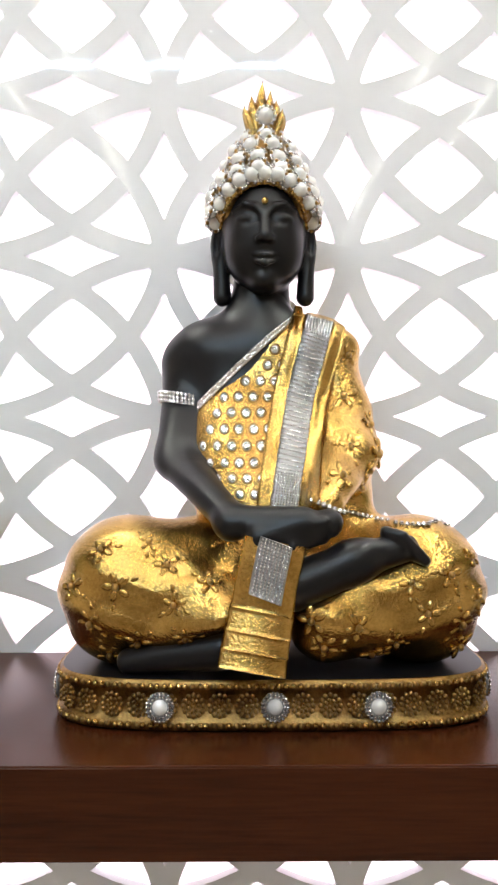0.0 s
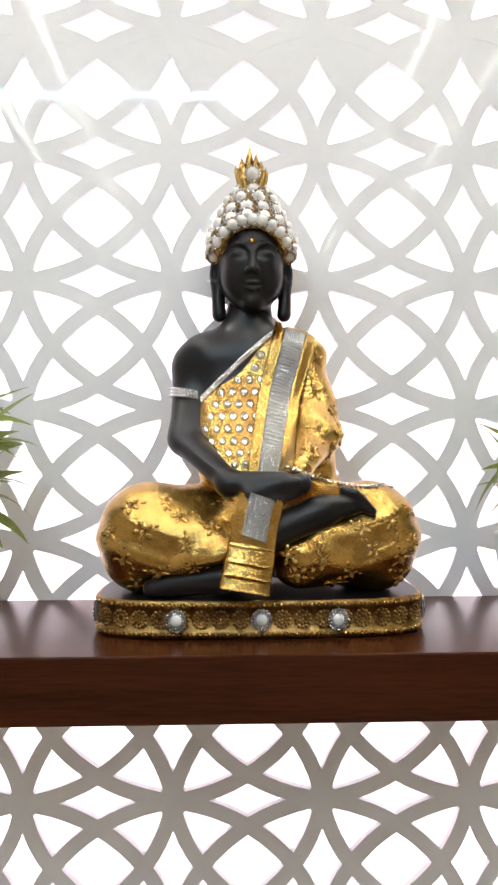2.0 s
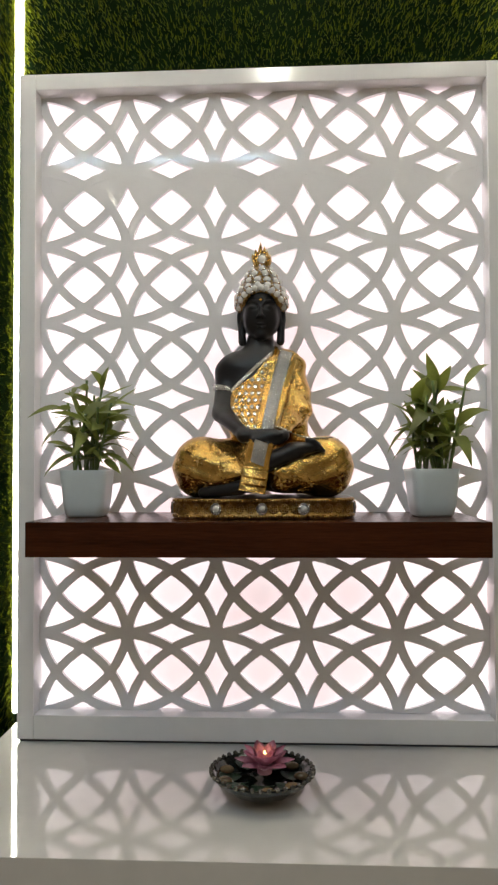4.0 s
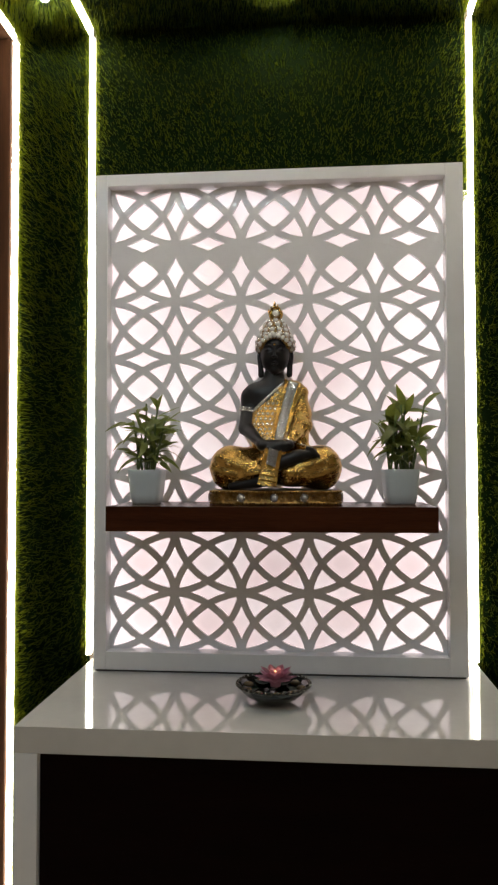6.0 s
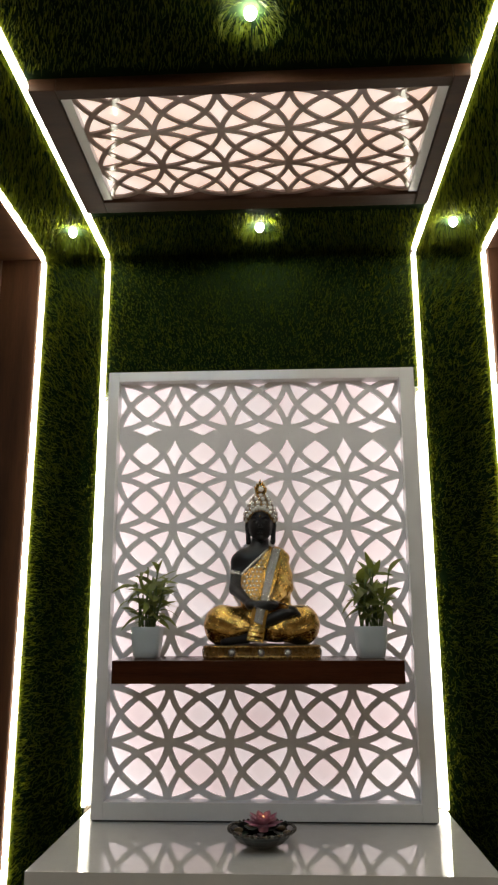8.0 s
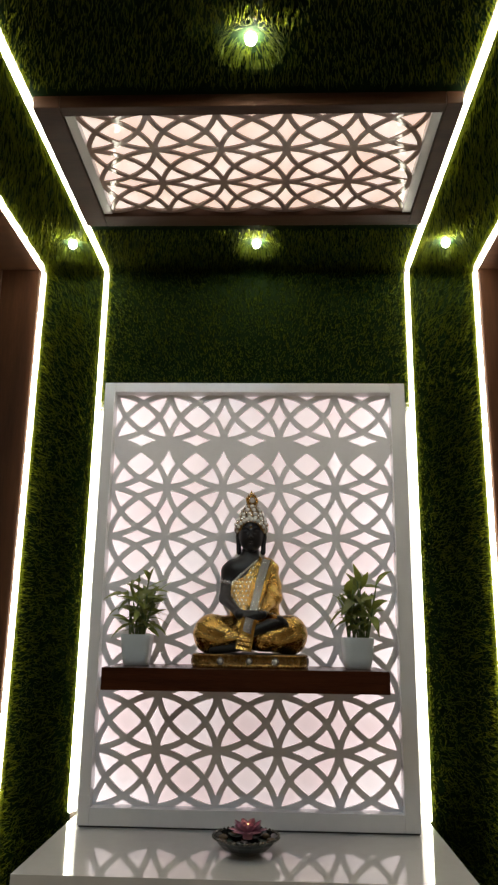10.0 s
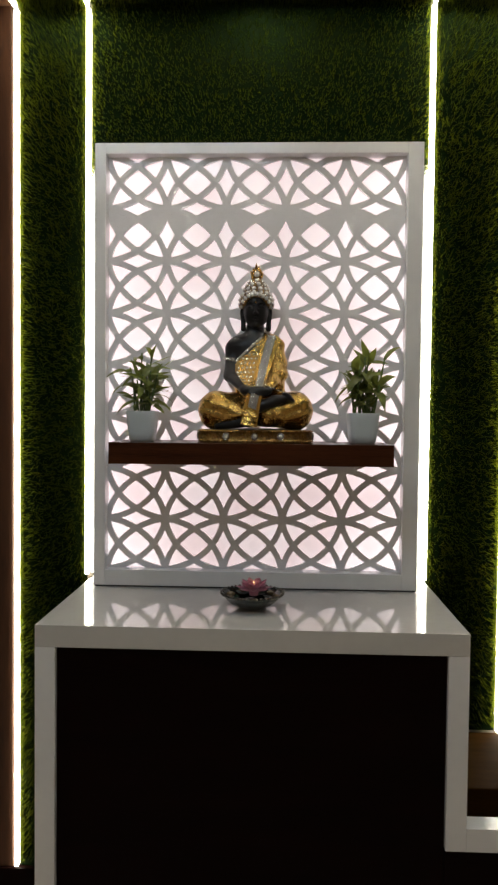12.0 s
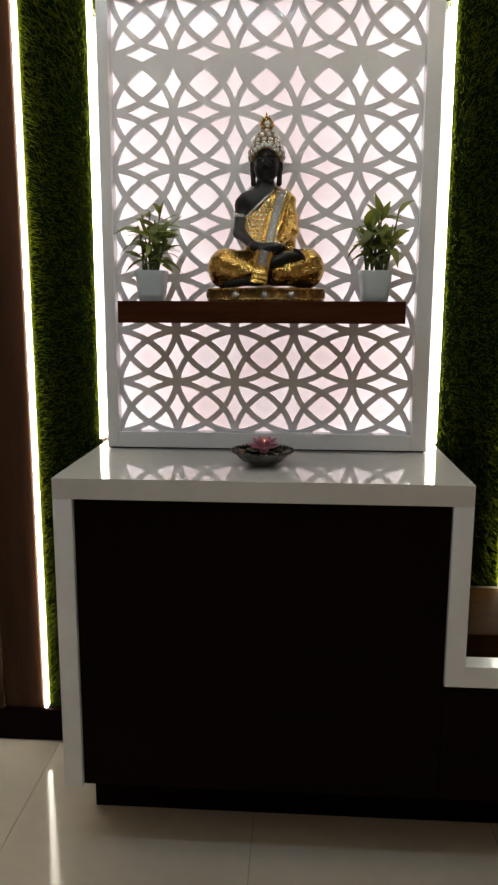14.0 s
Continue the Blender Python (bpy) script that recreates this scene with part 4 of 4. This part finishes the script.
def even(grow, count):
    """Evenly spaced points round the base with their outward angles."""
    ring = oblong(grow, 600)
    step = [math.hypot(ring[i][0] - ring[i - 1][0], ring[i][1] - ring[i - 1][1]) for i in range(600)]
    total, run, want, out = sum(step), 0, 0, []
    for i in range(600):
        run += step[i]
        if run >= want:
            a, b = ring[i - 1], ring[(i + 1) % 600]
            out.append((ring[i][0], ring[i][1], math.atan2(-(b[0] - a[0]), b[1] - a[1])))
            want += total / count
    return out[:count]


for z, r in ((0.0268, 0.0019), (0.0040, 0.0021)):
    for x, y, a in even(0.0004, 170):
        add_ball(statue_mesh, (x, y, z), r, OLD if rng.random() < 0.5 else GOLD, small=True)
for i, (x, y, a) in enumerate(even(-0.001, 44)):
    n = Vector((math.cos(a), math.sin(a), 0))
    turn = n.to_track_quat("Z", "Y").to_matrix()
    for rr, num, br in ((0.0062, 12, 0.0016), (0.0032, 7, 0.0013)):
        for k in range(num):
            b = 2 * math.pi * k / num
            add_ball(statue_mesh, Vector((x, y, 0.0153)) + turn @ Vector((rr * math.cos(b), rr * math.sin(b), 0.0002)), br, OLD, small=True)
    add_ball(statue_mesh, (x, y, 0.0153), 0.0012, GOLD, small=True)
for px in (-0.0705, 0.0, 0.0635, -0.139, 0.139):
    side = abs(px) > 0.1
    p = Vector((px, BACK - DEPTH - 0.001, 0.0153)) if not side else Vector((math.copysign(HALF + 0.001, px), -0.012, 0.0153))
    n = Vector((0, -1, 0)) if not side else Vector((math.copysign(1, px), 0, 0))
    turn = n.to_track_quat("Z", "Y").to_matrix()
    add_ball(statue_mesh, p, 0.0050, PEARL, (1, 1, 0.8), turn=turn)
    add_ball(statue_mesh, p - n * 0.0006, 0.0088, BACKING, (1, 1, 0.2), turn=turn)
    for rr, num in ((0.0062, 16), (0.0082, 20)):
        for k in range(num):
            b = 2 * math.pi * k / num
            add_ball(statue_mesh, p + turn @ Vector((rr * math.cos(b), rr * math.sin(b), 0.0010)), 0.0012, SILVER, small=True)

# the trunk sits well back on the base, behind the folded legs
for v in statue_mesh.v:
    z = v[:, 2].copy()
    w = np.clip((z - 0.118) / 0.10, 0, 1)
    w = w * w * (3 - 2 * w)
    g = np.clip((z - 0.13) / 0.12, 0, 1)
    v[:, 0] = v[:, 0] * (0.945 + 0.155 * g) + 0.001 * g
    v[:, 1] = v[:, 1] * (1 + 0.12 * g) + 0.060 * w
    v[:, 2] = np.where(z > 0.157, 0.157 + (z - 0.157) * 1.15, z)

statue = tagged(new("statue", statue_mesh.mesh("statue", [M_SKIN, M_GOLD, M_GOLDOLD, M_PEARL, M_SILVER, M_CRYSTAL, M_BACKING])),
                "black seated statue in gold robes and pearls on an oblong base", "statue")
statue.location = (0.008, -0.115, SH1)

# ---- potted plants ----
M_POT = material("white_glazed_pot", (0.60, 0.67, 0.70), 0.3, vary=0.03, scale=10)
M_SOIL = material("dark_pebbles", (0.05, 0.04, 0.03), 0.8, vary=0.5, scale=120, bump=0.5)
M_LEAF = material("bamboo_leaf", (0.11, 0.145, 0.026), 0.4, vary=0.4, scale=30, second=(0.22, 0.25, 0.065), stretch=(1, 1, 1), per_object=0.35)
M_CANE = material("bamboo_cane", (0.09, 0.14, 0.03), 0.45, vary=0.35, scale=40, per_object=0.2)


see_through(M_LEAF, 0.35, (0.30, 0.36, 0.06))


def leaf_mesh(length, width, droop, name):
    """A narrow pointed leaf along +x, folded along its rib and bent down at the tip."""
    bm = bmesh.new()
    n = 8
    rows = []
    for i in range(n + 1):
        t = i / n
        w = width * math.sin(math.pi * min(1, t * 0.93 + 0.07) ** 0.8) * 0.5 + 0.0004
        x = length * (t - 0.12 * droop * t ** 3)
        z = -droop * length * t ** 2.2 * 0.55
        rows.append([bm.verts.new(p) for p in ((x, -w, z + w * 0.25), (x, 0, z), (x, w, z + w * 0.25))])
    for a, b in zip(rows, rows[1:]):
        bm.faces.new((a[0], a[1], b[1], b[0]))
        bm.faces.new((a[1], a[2], b[2], b[1]))
    me = finish(name, bm, M_LEAF, True)
    return me


LEAVES = [leaf_mesh(0.052, 0.0175, 0.3, "leaf"), leaf_mesh(0.062, 0.014, 0.8, "leaf"), leaf_mesh(0.048, 0.015, 0.1, "leaf"), leaf_mesh(0.056, 0.018, 1.2, "leaf")]


def cane_mesh(height, seed):
    rng = random.Random(seed)
    bm = bmesh.new()
    rings, x, y = [], 0.0, 0.0
    lx, ly = rng.uniform(-0.26, 0.26), rng.uniform(-0.2, 0.2)
    for i in range(13):
        t = i / 12
        r = 0.0030 * (1 - 0.35 * t) * (1.22 if i % 3 == 0 else 1.0)
        rings.append([bm.verts.new((lx * height * t + r * math.cos(a * math.pi / 3), ly * height * t + r * math.sin(a * math.pi / 3), height * t)) for a in range(6)])
    for a, b in zip(rings, rings[1:]):
        for k in range(6):
            bm.faces.new((a[k], a[(k + 1) % 6], b[(k + 1) % 6], b[k]))
    bm.faces.new(rings[-1])
    return finish("cane", bm, M_CANE, True), (lx * height, ly * height, height)


def potted_plant(x, y, turn, seed, height, label, specials):
    rng = random.Random(seed)
    t = thing("potted_plant", label, "plant", (x, y, SH1), "potted plants on the shelf")
    t.rotation_euler, t.scale = (0, 0, radians(turn)), (0.90, 0.90, 0.97)
    # square pot, tapered, with a rounded foot and a hollow
    bm = bmesh.new()
    H = 0.074
    prof = [(0.0270, 0.0), (0.0312, 0.003), (0.0345, 0.020), (0.0385, 0.060), (0.0400, H - 0.001), (0.0395, H), (0.0372, H), (0.0368, H - 0.002), (0.0350, H - 0.014)]
    rings = []
    for r, z in prof:
        ring = []
        for i in range(32):
            a = 2 * math.pi * i / 32 + math.pi / 32
            c, s = math.cos(a), math.sin(a)
            e = 9.0
            k = (abs(c) ** e + abs(s) ** e) ** (-1 / e)
            ring.append(bm.verts.new((r * k * c, r * k * s, z)))
        rings.append(ring)
    for a, b in zip(rings, rings[1:]):
        for k in range(32):
            bm.faces.new((a[k], a[(k + 1) % 32], b[(k + 1) % 32], b[k]))
    bm.faces.new(rings[0])
    part("pot", bm, M_POT, t, "square tapered white pot", smooth=True)
    bm = bmesh.new()
    for i in range(60):
        u, w = rng.uniform(-0.032, 0.032), rng.uniform(-0.032, 0.032)
        bmesh.ops.create_icosphere(bm, subdivisions=1, radius=rng.uniform(0.003, 0.005), matrix=Matrix.Translation((u, w, H - 0.012)))
    bm_box(bm, -0.034, 0.034, -0.034, 0.034, H - 0.02, H - 0.012)
    tagged(part("pebbles", bm, M_SOIL, t), kind="stuff")
    # canes, each with its own fan of leaves
    for i in range(13):
        cx, cy = rng.uniform(-0.025, 0.025), rng.uniform(-0.022, 0.022)
        hh = height * rng.uniform(0.42, 1.0)
        me, tip = cane_mesh(hh, seed * 50 + i)
        c = new("cane", me)
        c.parent, c.location = t, (cx, cy, H - 0.012)
        for k in range(rng.randint(4, 6)):
            f = rng.uniform(0.3, 1.0)
            a = rng.uniform(0, 2 * math.pi)
            up = rng.uniform(-0.15, 1.2)
            l = new("leaf", rng.choice(LEAVES))
            l.parent = t
            l.location = (cx + tip[0] * f, cy + tip[1] * f, H - 0.012 + tip[2] * f)
            l.rotation_euler = (rng.uniform(-0.7, 0.7), -up, a)
            s = rng.uniform(0.85, 1.4)
            l.scale = (s, s, s)
    for px, py, pz, a, up, s, kind in specials:
        l = new("leaf", LEAVES[kind])
        l.parent, l.location, l.rotation_euler, l.scale = t, (px, py, pz), (0.5, -radians(up), radians(a)), (s, s, s)
    return t


potted_plant(-0.266, -0.098, 0, 3, 0.165, "lucky bamboo with narrow green leaves in a square white pot",
             ((0.03, 0, 0.12, -10, 25, 1.0, 0), (0.03, 0, 0.10, -5, -10, 0.95, 1), (0.03, -0.01, 0.16, 0, 5, 0.7, 1), (-0.015, 0, 0.16, 200, 75, 0.9, 0), (0.03, 0, 0.09, -30, -25, 0.8, 0), (-0.03, 0, 0.11, 170, 20, 0.9, 0)))
potted_plant(0.264, -0.098, 4, 8, 0.155, "bushy lucky bamboo with broad green leaves in a square white pot",
             ((-0.045, -0.01, 0.135, 185, -40, 1.0, 0), (-0.02, -0.01, 0.115, 180, -8, 1.0, 1), (-0.015, 0, 0.165, 120, 80, 0.7, 0), (0.02, 0, 0.15, 10, 50, 0.9, 0), (0.03, 0, 0.13, 5, 25, 0.8, 2)))

# ---- lotus bowl ----
M_GLASS = material("smoky_cut_glass", (0.018, 0.021, 0.018), 0.08, vary=0.3, scale=60, coat=0.5)
M_RIM = material("tarnished_rim_bead", (0.13, 0.12, 0.10), 0.25, metal=0.7, vary=0.4, scale=80)
M_PETAL = material("pink_lotus_petal", (0.76, 0.24, 0.40), 0.45, vary=0.25, scale=50, second=(0.90, 0.54, 0.64))
M_FLAME = material("candle_flame", (1, 0.7, 0.3), 0.5, emit=4.0, emit_colour=(1.0, 0.62, 0.22))
M_PAD = material("dark_lily_leaf", (0.02, 0.06, 0.03), 0.35, vary=0.4, scale=40)
M_STONE = material("amber_pebble", (0.13, 0.085, 0.04), 0.25, vary=0.5, scale=50, per_object=0.4)
bowl = thing("lotus_bowl", "cut glass bowl with a lit pink lotus candle on the counter", "bowl", (0.008, -0.212, CT))
bm = bmesh.new()
prof = [(0.0, 0.003), (0.026, 0.0), (0.032, 0.003), (0.052, 0.014), (0.068, 0.028), (0.074, 0.036), (0.071, 0.037), (0.060, 0.026), (0.046, 0.015), (0.0, 0.010)]
rings = []
for r, z in prof:
    rings.append([bm.verts.new((r * (1 + 0.025 * (i % 2)) * math.cos(math.pi * i / 16), r * (1 + 0.025 * (i % 2)) * math.sin(math.pi * i / 16), z)) for i in range(32)])
for a, b in zip(rings, rings[1:]):
    for k in range(32):
        bm.faces.new((a[k], a[(k + 1) % 32], b[(k + 1) % 32], b[k]))
bmesh.ops.remove_doubles(bm, verts=bm.verts, dist=1e-5)
part("bowl_body", bm, M_GLASS, bowl, "smoky faceted glass")
for i in range(40):
    a = 2 * math.pi * i / 40
    bm = bmesh.new()
    bmesh.ops.create_icosphere(bm, subdivisions=1, radius=0.0042, matrix=Matrix.Translation((0.0735 * math.cos(a), 0.0735 * math.sin(a), 0.0375)) @ Matrix.Rotation(a, 4, "Z"))
    part("rim_bead", bm, M_RIM, bowl, smooth=True)
rng = random.Random(11)
for i in range(7):
    a = 2 * math.pi * i / 7 + 0.3
    bm = bmesh.new()
    ring = [bm.verts.new((0.046 * math.cos(a) + 0.019 * math.cos(2 * math.pi * k / 12) * (1 if k else 0.3), 0.046 * math.sin(a) + 0.015 * math.sin(2 * math.pi * k / 12), 0.026 + 0.003 * math.cos(4 * math.pi * k / 12) + 0.002 * (i % 3))) for k in range(12)]
    c = bm.verts.new((0.046 * math.cos(a), 0.046 * math.sin(a), 0.024 + 0.002 * (i % 3)))
    for k in range(12):
        bm.faces.new((ring[k], ring[(k + 1) % 12], c))
    bmesh.ops.solidify(bm, geom=bm.faces[:], thickness=0.0008)
    part("lily_leaf", bm, M_PAD, bowl)
for i in range(9):
    a = 2 * math.pi * i / 9
    bm = bmesh.new()
    bmesh.ops.create_icosphere(bm, subdivisions=2, radius=0.010, matrix=Matrix.Translation((0.056 * math.cos(a), 0.056 * math.sin(a), 0.029)) @ Matrix.Diagonal((1.1, 0.8, 0.6, 1)))
    part("pebble", bm, M_STONE, bowl, smooth=True)
bowl.scale = (0.95, 0.95, 0.95)
lotus = thing("lotus_candle", "small pink lotus flower tea light with a glowing flame", "candle", (0.011, -0.204, CT + 0.024))


def petal_mesh(length, width, rise):
    bm = bmesh.new()
    rows = []
    for i in range(9):
        t = i / 8
        w = width * 0.5 * math.sin(math.pi * min(0.985, 0.12 + t * 0.88)) ** 0.75
        x = length * (t * math.cos(rise) + 0.0 * t)
        z = length * (t * math.sin(rise) + 0.16 * t * t - 0.06 * t)
        rows.append([bm.verts.new((x, w * s, z + abs(s) ** 2 * w * 0.5)) for s in (-1, -0.5, 0, 0.5, 1)])
    for a, b in zip(rows, rows[1:]):
        for k in range(4):
            bm.faces.new((a[k], a[k + 1], b[k + 1], b[k]))
    bmesh.ops.solidify(bm, geom=bm.faces[:], thickness=0.0007)
    return finish("petal", bm, M_PETAL, True)


for count, ln, wd, rise, off in ((8, 0.042, 0.022, 0.16, 0.0), (8, 0.038, 0.020, 0.60, 0.39), (6, 0.029, 0.016, 1.0, 0.1)):
    me = petal_mesh(ln, wd, rise)
    for i in range(count):
        p = new("petal", me)
        p.parent, p.rotation_euler, p.location = lotus, (0, 0, 2 * math.pi * i / count + off), (0, 0, 0.012)
bm = bmesh.new()
bmesh.ops.create_cone(bm, cap_ends=True, segments=16, radius1=0.010, radius2=0.0115, depth=0.012, matrix=Matrix.Translation((0, 0, 0.010)))
part("cup", bm, M_PETAL, lotus)
bm = bmesh.new()
bmesh.ops.create_uvsphere(bm, u_segments=12, v_segments=8, radius=1, matrix=Matrix.Translation((0, 0, 0.026)) @ Matrix.Diagonal((0.0042, 0.0042, 0.0085, 1)))
for v in bm.verts:
    if v.co.z > 0.026:
        k = 1 - 0.75 * (v.co.z - 0.026) / 0.0085
        v.co.x, v.co.y = v.co.x * k, v.co.y * k
part("flame", bm, M_FLAME, lotus, "glowing flame", smooth=True)
# ---- floor tiles ----
for i in range(6):
    for j in range(6):
        x0, y0 = RX0 + 0.29 + (i - 1) * 0.6, 0.1 - (j + 1) * 0.6
        bm = bmesh.new()
        bm_box(bm, max(RX0, x0 + 0.001), min(RX1, x0 + 0.599), max(RY0, y0 + 0.001), y0 + 0.599, -0.003, 0.0)
        part("tile", bm, M_TILE, floor)
